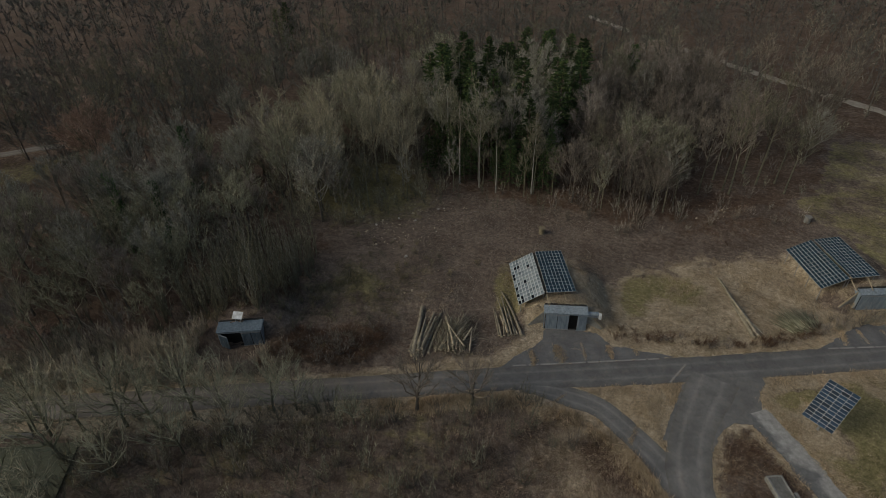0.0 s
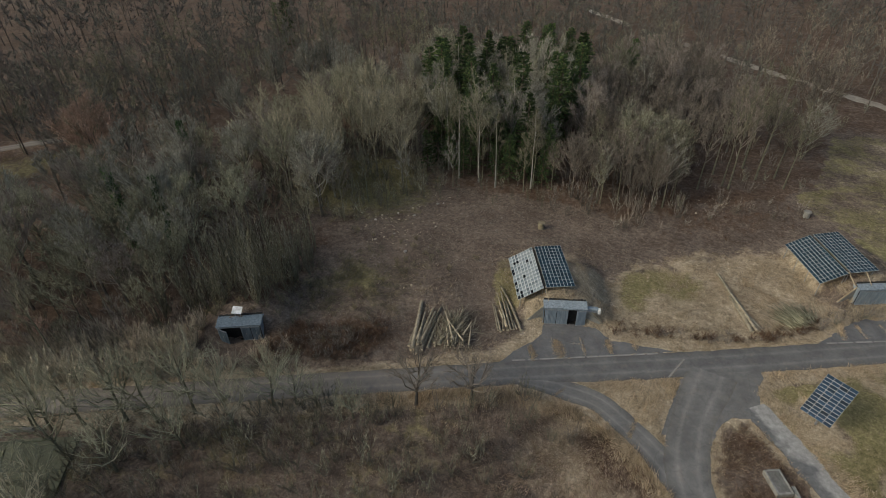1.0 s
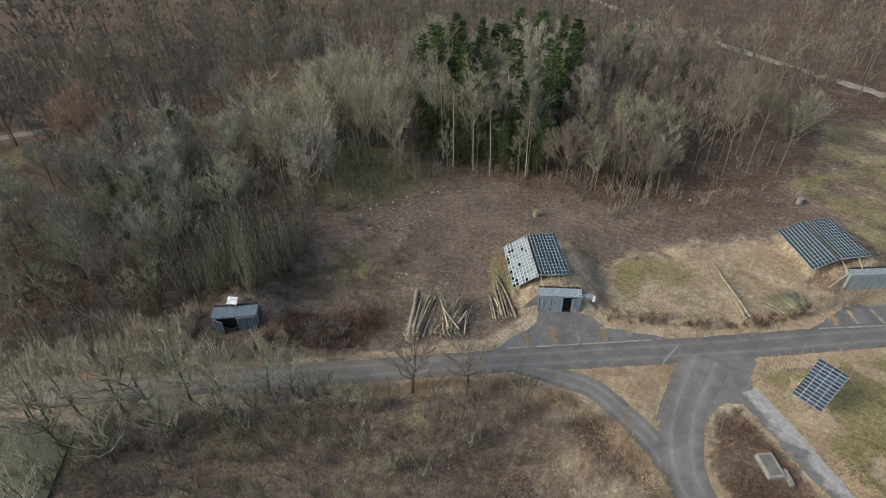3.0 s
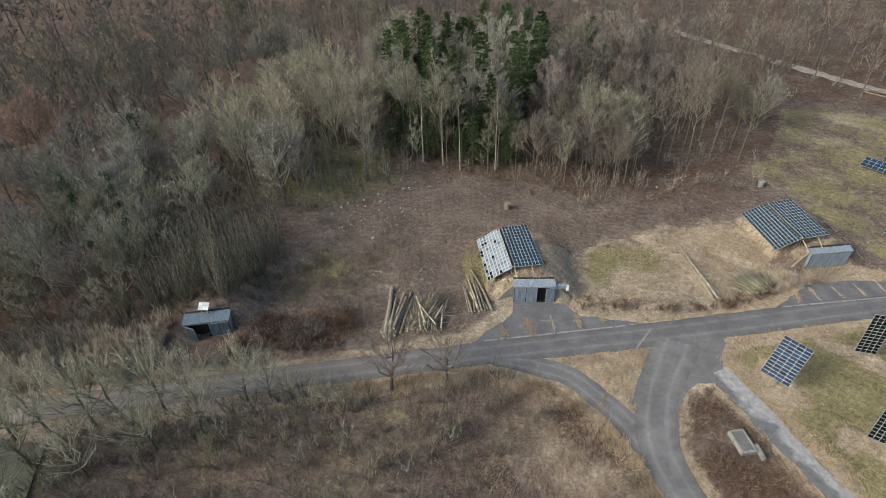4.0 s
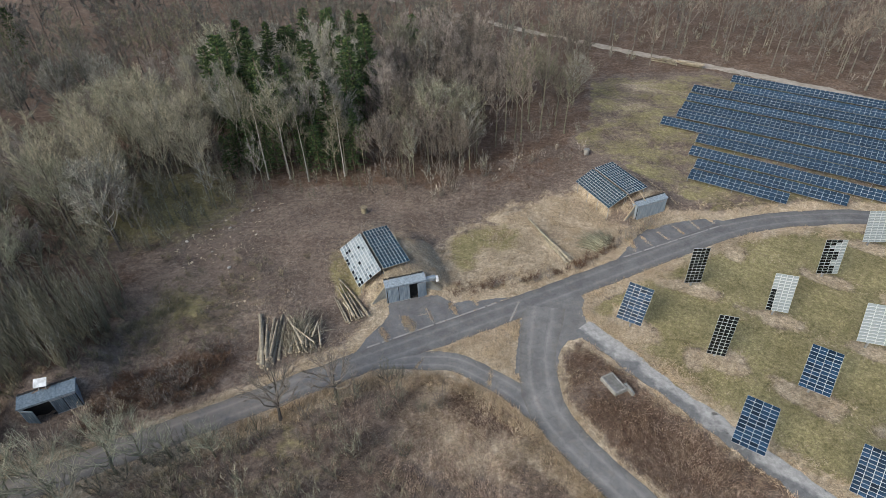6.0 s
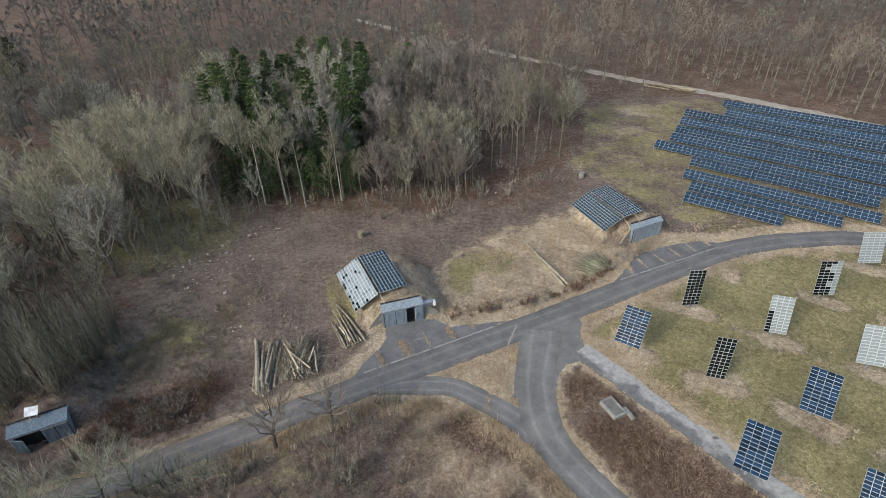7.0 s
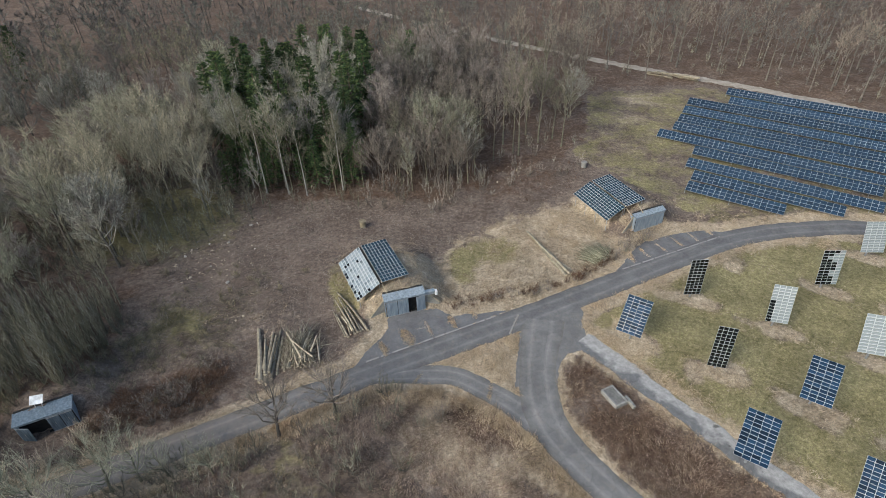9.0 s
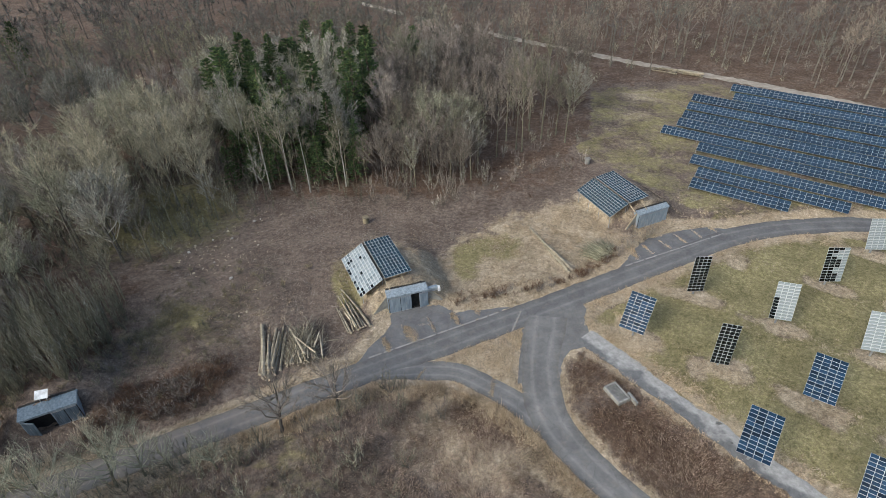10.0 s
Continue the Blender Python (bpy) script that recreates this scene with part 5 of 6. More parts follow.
def bunker(spec, tall, doors, label, pipes=True, canopy=0.85, wings=2):
    """Front hall of an earth-covered store. doors: (x, width, open angle or None for a gap)."""
    x, y, turn, w = spec
    t = thing("bunker", pose(x, y, 0, 0, 0, turn), label, "bunker", "earth-covered bunkers")
    hb = tall + 0.32
    # inner shell: side walls, back and roof, open to the front
    # Added near-black backing and floor paint in the shade of the deep interior.
    bm = bmesh.new()
    block(bm, 0.2, 0.44, -0.1, w - 0.2, 0.52, tall - 0.02, bevel=0.01)
    part("shade_backing", bm, M_DARK, t)
    bm = bmesh.new()
    block(bm, 0.12, 0.02, -0.1, w - 0.12, 0.44, 0.06, bevel=0.01)
    part("shade_floor", bm, M_DARK, t)
    for sx in (0.0, w - 0.05):
        part("side_wall", corrugated(canopy + 0.75, tall, m=Matrix.Translation((sx if sx else 0.05, 0.02, 0)) @ Matrix.Rotation(math.pi / 2, 4, "Z")), M_STEEL, t)
    # canopy: a sheet that rises towards the mound, with a folded edge
    for k in range(3):
        bm = bmesh.new()
        x0, x1 = -0.08 + (w + 0.16) * k / 3, -0.08 + (w + 0.16) * (k + 1) / 3
        vs = [bm.verts.new(p) for p in ((x0, -0.12, tall - 0.02), (x1 - 0.02, -0.12, tall - 0.02), (x1 - 0.02, canopy + 0.3, hb), (x0, canopy + 0.3, hb), (x0, -0.12, tall + 0.06), (x1 - 0.02, -0.12, tall + 0.06), (x1 - 0.02, canopy + 0.3, hb + 0.07), (x0, canopy + 0.3, hb + 0.07))]
        for q in ((0, 1, 2, 3), (4, 5, 6, 7), (0, 1, 5, 4), (1, 2, 6, 5), (2, 3, 7, 6), (3, 0, 4, 7)):
            bm.faces.new([vs[i] for i in q])
        part("canopy_sheet", bm, (M_STEEL_TOP if wings else M_STEEL_SHADED), t)
    bm = bmesh.new()
    for k in range(14):
        x0 = w * k / 14
        block(bm, x0, canopy + 0.25, hb - 0.1, x0 + w / 14 - 0.03, canopy + 0.5, hb + 0.12 + RNG.uniform(0, 0.08), bevel=0.02)
    part("edge_strip", bm, M_BLACK, t)
    # lintel and frame
    bm = bmesh.new()
    block(bm, 0.0, -0.06, tall - 0.24, w, 0.06, tall - 0.04, bevel=0.01)
    part("lintel", bm, M_STEEL, t)
    for dx, dw, swing in doors:
        if swing is None:
            continue
        d = new("door")
        d.parent = t
        d.matrix_basis = Matrix.Translation((dx + dw if swing > 0 else dx, -0.02, 0.05)) @ Matrix.Rotation(radians(swing), 4, "Z")
        off = -dw if swing > 0 else 0
        leaf = part("leaf", corrugated(dw - 0.03, tall - 0.3, m=Matrix.Translation((off + 0.015, -0.03, 0))), M_STEEL if wings else M_STEEL_SHADED, d)
        for z in (0.0, tall - 0.36):
            bm = bmesh.new()
            block(bm, off + 0.015, -0.11, z, off + dw - 0.015, -0.066, z + 0.06)
            part("rail", bm, M_GALV, d)
        bm = bmesh.new()
        rod(bm, (off + dw * 0.5, -0.1, 1.0), (off + dw * 0.5, -0.1, 1.35), 0.02, sides=5)
        part("handle", bm, M_GALV, d)
    # retaining wings
    for sgn, x0 in ((-1, 0.0), (1, w))[: wings]:
        bm = bmesh.new()
        vs = [(x0, 0.5, -0.2), (x0 + sgn * 2.0, 0.1, -0.2), (x0 + sgn * 2.0, 0.1, 0.35), (x0, 0.5, tall - 0.15)]
        fr = [bm.verts.new(v) for v in vs]
        bk = [bm.verts.new((v[0], v[1] + 0.22, v[2])) for v in vs]
        bm.faces.new(fr), bm.faces.new(bk[::-1])
        for i in range(4):
            j = (i + 1) % 4
            bm.faces.new((fr[i], fr[j], bk[j], bk[i]))
        wing = part("wing_wall", bm, M_CONCRETE, t)
        bm = bmesh.new()
        a, b = Vector((x0 + sgn * 2.1, 0.18, 0.42)), Vector((x0, 0.6, tall - 0.08))
        rod(bm, a, b, 0.09, sides=4)
        part("coping", bm, M_TIMBER, wing)
    if pipes:
        bm = bmesh.new()
        block(bm, w + 0.02, 0.2, tall - 0.5, w + 1.45, 0.75, tall - 0.12, bevel=0.04)
        duct = part("duct", bm, M_STEEL_TOP, t)
        for z in (tall - 0.58, tall - 0.68):
            bm = bmesh.new()
            rod(bm, (w + 0.05, 0.3, z), (w + 1.5, 0.3, z - 0.06), 0.04)
            part("pipe", bm, M_GALV, duct)
        bm = bmesh.new()
        block(bm, w + 1.455, 0.12, tall - 0.95, w + 1.8, 0.62, tall - 0.2, bevel=0.05)
        part("meter_box", bm, M_WHITE, t)
        bm = bmesh.new()
        block(bm, w + 0.6, 0.5, -0.1, w + 0.72, 0.62, tall - 0.5, bevel=0.02)
        part("duct_post", bm, M_GALV, t)
    return t


bunker(BUNKER_A, 2.75, [(0.15, 1.5, 0.001), (1.68, 1.45, -0.001), (3.15, 1.0, None), (4.15, 1.25, 8)], "blue-grey corrugated steel bunker front with one door slid open")
bunker(BUNKER_B, 2.6, [(0.12, 1.1, 0.001), (1.24, 1.1, -0.001), (2.36, 1.1, 0.001), (3.48, 1.1, -0.001), (4.6, 1.05, 0.001)], "closed blue-grey corrugated steel bunker front", pipes=False, canopy=0.55, wings=1)
bunker(BUNKER_C, 2.5, [(0.1, 1.45, -28), (1.5, 1.3, None), (2.9, 1.2, 0.001), (4.15, 1.2, -0.001)], "blue-grey corrugated bunker front with shade in its colour, one door ajar", pipes=False, canopy=1.3, wings=0)
# Left half: sky glare painted by module colour, palest towards the middle.
solar_roof(ROOF_A, "glazed solar roof with coloured-in sky glare on posts over a grassy bunker mound, some modules dark", lambda side, c, r: 0 if side > 0 else int(RNG.choice((1, 2, 3), p=(0.5, 0.06, 0.44) if r > 3 and c > 1 else (0.6, 0.2, 0.2))))
solar_roof(ROOF_B, "blue-grey solar roof on posts over a grassy bunker mound", lambda side, c, r: 0)

# small solar panel on a bracket above the third bunker
a = radians(BUNKER_C[2])
cx, cy = BUNKER_C[0] + 2.5 * math.cos(a) - 1.5 * math.sin(a), BUNKER_C[1] + 2.5 * math.sin(a) + 1.5 * math.cos(a)
t = thing("bracket_mounted_solar_unit", pose(cx, cy, 2.7, 0, 0, 12), "small white-glaring solar panel on a steel bracket above a bunker", "solar panel")
bm = bmesh.new()
for sx in (-0.35, 0.35):
    rod(bm, (sx, -0.2, 0), (sx, 0.1, 1.0), 0.05)
    rod(bm, (sx, 0.6, 0), (sx, 0.1, 1.0), 0.04)
part("bracket", bm, M_GALV, t)
part("module", module_mesh(1.35, 1.0, "module", M_PV_SMALL), None, t, at=Matrix.Translation((0, 0.1, 1.05)) @ Matrix.Rotation(radians(35), 4, "X"))

# trackers: x, y, middle height, turn, tilt, width, height
TRACKERS = [
    (22.68, 47.65, 3.9, -34.3, 40.9, 2.99, 4.66, "blue"), (32.91, 54.69, 3.61, 0.4, 87.3, 2.15, 5.58, "black"), (30.94, 42.25, 3.7, -18.5, 85.2, 1.99, 5.78, "black"),
    (40.88, 48.72, 3.83, -18.5, 72.0, 2.51, 4.89, "pale"), (51.08, 55.64, 3.53, -3.6, 78.9, 2.76, 5.0, "mixed"), (61.53, 62.26, 3.3, -4.5, 72.0, 3.16, 4.58, "pale"),
    (49.12, 42.98, 3.81, -18.8, 66.0, 3.6, 4.69, "pale"), (38.93, 36.84, 3.87, -35.9, 33.8, 2.92, 4.85, "blue"), (28.91, 30.32, 4.26, -35.7, 27.5, 2.93, 4.87, "blue"),
    (37.19, 25.41, 3.67, -34.9, 39.0, 2.57, 4.45, "blue"),
]
TRACKER_WORDS = {"blue": "blue solar tracker panel tilted on a steel mast in rough grass", "black": "black solar tracker panel standing steeply on a steel mast",
                 "pale": "solar tracker panel with sky glare in its cell colour, on a steel mast in grass", "mixed": "solar tracker panel on a steel mast, mirrored sky and trees put into module colours"}


def tracker(x, y, zc, turn, tilt, w, h, look_of):
    g = float(height(x, y))
    t = thing("solar_tracker", pose(x, y, g, 0, 0, turn), TRACKER_WORDS[look_of], "solar tracker", "solar trackers")
    bm = bmesh.new()
    rod(bm, (0, 0.12, 0), (0, 0.12, zc - 0.2), 0.13, 0.11, 10)
    part("mast", bm, M_GALV, t)
    m = Matrix.Translation((0, 0, zc - g)) @ Matrix.Rotation(radians(tilt), 4, "X")
    for s in (-0.28, 0.28):
        bm = bmesh.new()
        rod(bm, (s * w, -h * 0.46, -0.08), (s * w, h * 0.46, -0.08), 0.05, sides=4)
        bmesh.ops.transform(bm, matrix=m, verts=bm.verts)
        part("beam", bm, M_GALV, t)
    for s in (-1, 1):
        bm = bmesh.new()
        rod(bm, (0, 0.12, (zc - g) * 0.35), m @ Vector((s * w * 0.28, -h * 0.3, -0.08)), 0.035, sides=5)
        part("strut", bm, M_GALV, t)
    cols, rows = 4, 12
    kinds = {k: module_mesh(w / cols, h / rows, "module", v, {"pale": 0.026, "black": 0.016, "blue": 0.013}[k], M_FRAME_PALE) for k, v in (("blue", M_PV), ("black", M_PV_BLACK), ("pale", M_PV_GLARE))}

    def choose(c, r):
        # Pale and black modules paint the sky and dark trees this panel mirrors.
        if look_of == "mixed":
            return kinds["pale" if c == 3 or (c == 2 and r in (3, 4, 8, 9, 10)) or (c == 1 and r == 9) else "black"]
        # Black corner modules paint a reflection of dark trees.
        if look_of == "pale" and y > 45 and x < 45 and c == 0 and r < 7:
            return kinds["black"]
        return kinds[look_of]

    module_field(t, choose, cols, rows, w / cols, h / rows, m @ Matrix.Translation((-w / 2, -h / 2, 0)))


for row in TRACKERS:
    tracker(*row)

# rows of the solar field: left end of the low edge, length
FIELD_ROWS = [
    (42.3, 81.5, 15.4), (44.7, 85.1, 23.2), (45.6, 90.0, 30.6), (48.7, 94.8, 30.6), (44.7, 103.2, 56), (49.1, 106.4, 56), (51.6, 110.2, 55),
    (54.3, 114.7, 54), (57.1, 119.3, 52), (66.3, 118.7, 44), (68.2, 124.2, 40),
]


def solar_row(k, x, y, length):
    t = thing("solar_row", pose(x, y, 0, 0, 0, -36.3), "long low row of dark blue framed solar modules in a meadow", "solar array", "solar field rows")
    w, h, tilt = 0.9, 0.675, 31
    cols = round(length / w)
    m = Matrix.Translation((0, 0, 0.75)) @ Matrix.Rotation(radians(tilt), 4, "X")
    me = module_mesh(w, h, "module", M_PV_FIELD, 0.017, M_FRAME_PALE, 0.01)
    if k < 2:
        module_field(t, me, cols, 3, w, h, m)
    else:
        v = np.empty(len(me.vertices) * 3)
        me.vertices.foreach_get("co", v)
        v = v.reshape(-1, 3)
        f = np.array([p.vertices[:] for p in me.polygons])
        ix = np.array([p.material_index for p in me.polygons])
        mm = np.array(m)
        vs, fs = [], []
        for c in range(cols):
            for r in range(3):
                q = v + [w * (c + 0.5), h * (r + 0.5), 0]
                vs.append(q @ mm[:3, :3].T + mm[:3, 3])
                fs.append(f + len(v) * (len(fs)))
        tagged(part("module_bank", mesh_arrays("module_bank", np.vstack(vs), np.vstack(fs), [M_PV_FIELD, M_FRAME_PALE], np.tile(ix, len(fs))), None, t), kind="stuff")
    for c in range(0, cols + 1, 4):
        bm = bmesh.new()
        rod(bm, (c * w, 0.25, -0.2), (c * w, 0.25, 0.85), 0.04, sides=5)
        rod(bm, (c * w, 1.35, -0.2), (c * w, 1.35, 1.5), 0.04, sides=5)
        rod(bm, (c * w, 0.02, 0.72), (c * w, 1.6, 1.62), 0.035, sides=4)
        part("support", bm, M_GALV, t)


for k, row in enumerate(FIELD_ROWS):
    solar_row(k, *row)

# ---- vents, hatch, logs ----


def vent(x, y, label, material):
    t = thing("vent_shaft", pose(x, y, float(height(x, y)), 0, 0, RNG.uniform(0, 90)), label, "vent shaft", "vent shafts")
    bm = bmesh.new()
    rod(bm, (0, 0, -0.3), (0, 0, 1.0), 0.5, 0.46, 14)
    part("shaft", bm, material, t)
    bm = bmesh.new()
    rod(bm, (0, 0, 1.0), (0, 0, 1.12), 0.58, 0.56, 14)
    rod(bm, (0, 0, 1.12), (0, 0, 1.18), 0.3, 0.28, 10)
    part("cap", bm, material, t)


vent(-13.0, 75.1, "mossy round concrete vent shaft behind a bunker mound", M_MOSSY)
vent(27.4, 92.6, "pale round concrete vent shaft at the wood's edge", M_CONCRETE)

t = thing("hatch", pose(18.3, 38.75, 0.08, 0, 0, -66), "raised concrete hatch with a dark lid, among brambles", "hatch")
bm = bmesh.new()
for x0, y0, x1, y1 in ((-1.3, -0.8, 1.3, -0.62), (-1.3, 0.62, 1.3, 0.8), (-1.3, -0.616, -1.12, 0.616), (1.12, -0.616, 1.3, 0.616)):
    block(bm, x0, y0, -0.3, x1, y1, 0.46, bevel=0.02)
part("rim", bm, M_CONCRETE, t)
bm = bmesh.new()
block(bm, -1.115, -0.615, -0.3, 1.115, 0.615, 0.4, bevel=0.02)
part("lid", bm, M_OLD, t, "dark weathered lid")
for y in (-0.3, 0.3):
    bm = bmesh.new()
    block(bm, -1.0, y - 0.03, 0.404, 1.0, y + 0.03, 0.43, bevel=0.008)
    part("lid_rib", bm, M_OLD, t)
bm = bmesh.new()
block(bm, 0.45, 1.0, -0.2, 2.05, 1.34, 0.4, m=Matrix.Rotation(radians(-4), 4, "Z"), bevel=0.03)
part("kerbstone", bm, M_CONCRETE, t)

t = thing("low_wall", pose(-57.6, 17.4, 0.0, 0, 0, 24), "low weathered concrete wall beside a small lawn", "wall")
bm = bmesh.new()
block(bm, -1.6, -0.15, -0.2, 1.6, 0.15, 0.5, bevel=0.03)
part("body", bm, M_CONCRETE, t)
bm = bmesh.new()
block(bm, -1.65, -0.2, 0.504, 1.65, 0.2, 0.57, bevel=0.02)
part("coping", bm, M_OLD, t)

bm = bmesh.new()
lawn = [(-59.0, 15.2), (-54.8, 17.5), (-50.6, 19.2), (-48.7, 15.9), (-46.6, 12.4), (-44.6, 6.0), (-56.0, 4.0)]
lo = [bm.verts.new((x, y, -0.2)) for x, y in lawn]
hi = [bm.verts.new((x, y, 0.24)) for x, y in lawn]
bm.faces.new(hi)
for i in range(len(lawn)):
    j = (i + 1) % len(lawn)
    bm.faces.new((lo[i], lo[j], hi[j], hi[i]))
tagged(new("lawn", bm_mesh("lawn", bm, M_LAWN)), "small pale frosted lawn with straight edges", "lawn", kind="structure")


def log(name, a, b, r, label, group, pale=False):
    """A felled stem with slightly bent bark and pale cut ends."""
    a, b = Vector(a), Vector(b)
    n, sides = 6, 8
    turn = (b - a).to_track_quat("Z", "Y").to_matrix()
    bm = bmesh.new()
    rings = []
    bendv = Vector(RNG.normal(0, 0.02, 3)) * (b - a).length
    for i in range(n):
        s = i / (n - 1)
        c = a.lerp(b, s) + bendv * math.sin(math.pi * s) * 0.5
        rr = r * (1 - 0.35 * s) * RNG.uniform(0.94, 1.06)
        rings.append([bm.verts.new(c + turn @ Vector((math.cos(k * 6.283 / sides), math.sin(k * 6.283 / sides), 0)) * rr) for k in range(sides)])
    for p, q in zip(rings, rings[1:]):
        for k in range(sides):
            bm.faces.new((p[k], p[(k + 1) % sides], q[(k + 1) % sides], q[k]))
    e0, e1 = bm.faces.new(rings[0][::-1]), bm.faces.new(rings[-1])
    e0.material_index = e1.material_index = 1
    return tagged(new(name, bm_mesh(name, bm, [M_CUT if pale else M_LOG, M_CUT])), label, "log", group)


def stack(ends, spread_a, spread_b, n, r, label, group, pale=0.1, lift=0.0):
    """Stems laid side by side in a loose fan from one line to another."""
    (ax, ay), (bx, by) = ends
    for i in range(n):
        s = (i + 0.5) / n - 0.5 + RNG.normal(0, 0.09)
        d = Vector((bx - ax, by - ay, 0)).normalized()
        o = Vector((-d.y, d.x, 0))
        rr = r * RNG.uniform(0.6, 1.2)
        p = Vector((ax, ay, 0)) + o * s * spread_a + d * RNG.uniform(-0.8, 0.8)
        q = Vector((bx, by, 0)) + o * (s * spread_b + RNG.normal(0, 0.28)) + d * RNG.uniform(-2.6, 0.8)
        layer = RNG.integers(0, 2) * r * 1.6
        p.z, q.z = float(height(p.x, p.y)) + rr + layer + lift, float(height(q.x, q.y)) + rr * 0.8 + layer + lift
        log("log", p, q, rr, label, group, RNG.random() < pale)


def stems(rows, label, group, pale=()):
    """Single stems: foot, top, radius, height of either end over the ground."""
    for k, (ax, ay, bx, by, r, za, zb) in enumerate(rows):
        log("log", (ax, ay, float(height(ax, ay)) + r + za), (bx, by, float(height(bx, by)) + r * 0.7 + zb), r, label, group, k in pale)


stems([(-21.9, 42.8, -24.3, 51.6, 0.36, 0, 0), (-22.0, 44.6, -22.5, 48.5, 0.3, 0.05, 0), (-21.4, 42.5, -22.2, 50.8, 0.27, 0.0, 0.1), (-20.9, 43.3, -21.4, 51.5, 0.25, 0, 0), (-21.2, 44.0, -21.6, 50.0, 0.22, 0.4, 0.4),
       (-21.5, 43.6, -22.9, 49.6, 0.2, 0.5, 0.3), (-20.3, 44.0, -20.9, 50.2, 0.17, 0, 0), (-22.6, 43.4, -23.6, 50.4, 0.2, 0, 0)], "thick felled log with mossy bark in a loose heap", "log heap")
for k in range(46):
    u, r = RNG.uniform(-1, 1), RNG.uniform(0.05, 0.11)
    ax, ay = -17.9 + 2.2 * u + RNG.normal(0, 0.25), 44.6 + 0.5 * u + abs(RNG.normal(0, 0.7))
    ln, turn = RNG.uniform(3.2, 7.4), -0.12 + 0.16 * -u + RNG.normal(0, 0.16)
    z = (1 - 0.75 * u * u) * RNG.uniform(0, 1.1)
    log("log", (ax, ay, z + r + 0.1), (ax + math.sin(turn) * ln, ay + math.cos(turn) * ln, 0.4 * z + r + RNG.uniform(0.05, 0.35)), r, "thin felled pole with olive-brown bark in a brushwood heap", "pole heap", RNG.random() < 0.08)
for ax, ay, bx, by, z0, z1, r in ((-17.5, 45.6, -20.2, 50.0, 1.0, 1.2, 0.14), (-16.3, 46.0, -19.6, 48.9, 0.9, 1.2, 0.1), (-16.7, 47.0, -16.3, 49.2, 0.8, 1.2, 0.12), (-17.9, 44.9, -19.0, 47.4, 0.7, 1.1, 0.09)):
    log("log", (ax, ay, z0), (bx, by, z1), r, "white barkless stem lying on a brushwood heap", "peeled stems", True)
stems([(-10.1, 50.8, -14.9, 58.2, 0.2, 0, 0.1), (-11.7, 50.3, -14.3, 55.4, 0.19, 0, 0), (-12.5, 49.8, -14.6, 54.1, 0.17, 0, 0), (-12.0, 50.6, -13.7, 53.3, 0.14, 0.3, 0.3), (-11.0, 50.6, -13.4, 55.4, 0.18, 0.1, 0.2),
       (-12.9, 50.0, -15.0, 54.6, 0.14, 0, 0), (-11.3, 50.2, -14.6, 57.0, 0.15, 0.4, 0.4), (-10.7, 50.9, -13.0, 54.2, 0.13, 0, 0.1), (-12.2, 49.9, -13.9, 55.0, 0.13, 0.35, 0.3), (-10.4, 51.4, -12.8, 55.6, 0.12, 0.2, 0.2), (-11.9, 50.6, -15.0, 56.4, 0.12, 0.5, 0.5)],
      "felled pole with brownish bark beside the bunker", "bunker pole heap", (3, 7))
stems([(17.3, 60.0, 13.5, 71.4, 0.24, 0.0, 0.0), (18.2, 60.4, 14.3, 69.1, 0.22, 0.0, 0.0), (17.8, 60.2, 14.6, 67.6, 0.2, 0.3, 0.3), (17.0, 61.2, 14.9, 66.6, 0.16, 0.0, 0.1), (18.5, 61.0, 15.6, 65.0, 0.15, 0, 0)], "long felled pole lying in dry grass", "meadow poles")
for ax, ay, n, pale in ((66.0, 135.4, 13, 0.0), (60.5, 138.8, 12, 0.0)):
    for layer in (0.0, 0.45):
        stack(((ax, ay), (ax - 4.6, ay + 3.4)), 1.8 - layer, 1.8 - layer, n // 2, 0.24, "grey roundwood log stacked beside the gravel track", "roadside log stack", pale=pale, lift=layer)

# brushwood heap
rng = np.random.default_rng(9)
br = Shoots(rng)
n = 420
u = rng.normal(0, 1, n)
base = np.stack([23.2 + 0.8 * u, 63.8 + 0.45 * u + rng.normal(0, 0.4, n), 0.1 + np.abs(rng.normal(0.35, 0.3, n))], 1)
d = unit(np.stack([-0.65 + 0.22 * u + rng.normal(0, 0.28, n), 0.8 + rng.normal(0, 0.3, n), rng.uniform(-0.08, 0.2, n)], 1))
br.spikes(base, base + d * rng.uniform(1.2, 4.2, (n, 1)), rng.uniform(0.018, 0.06, n))
tagged(new("brushwood_heap", br.mesh("brushwood_heap", M_TWIG_OLIVE)), "heap of cut olive-brown branches beside the lane", "brushwood", kind="stuff")


def stone(x, y, s):
    bm = bmesh.new()
    bmesh.ops.create_icosphere(bm, subdivisions=2, radius=1.0)
    for v in bm.verts:
        v.co *= 1 + 0.3 * noise.noise(v.co * 1.3 + Vector((x, y, 0)))
    bmesh.ops.transform(bm, matrix=pose(x, y, float(height(x, y)) + 0.2 * s, 0, 0, RNG.uniform(0, 360)) @ Matrix.Diagonal((s, s * 0.75, s * 0.55, 1)), verts=bm.verts)
    tagged(new("stump", bm_mesh("stump", bm, M_CUT if RNG.random() < 0.5 else M_STONE)), "pale freshly cut tree stump on leaf litter", "stump", "stumps")


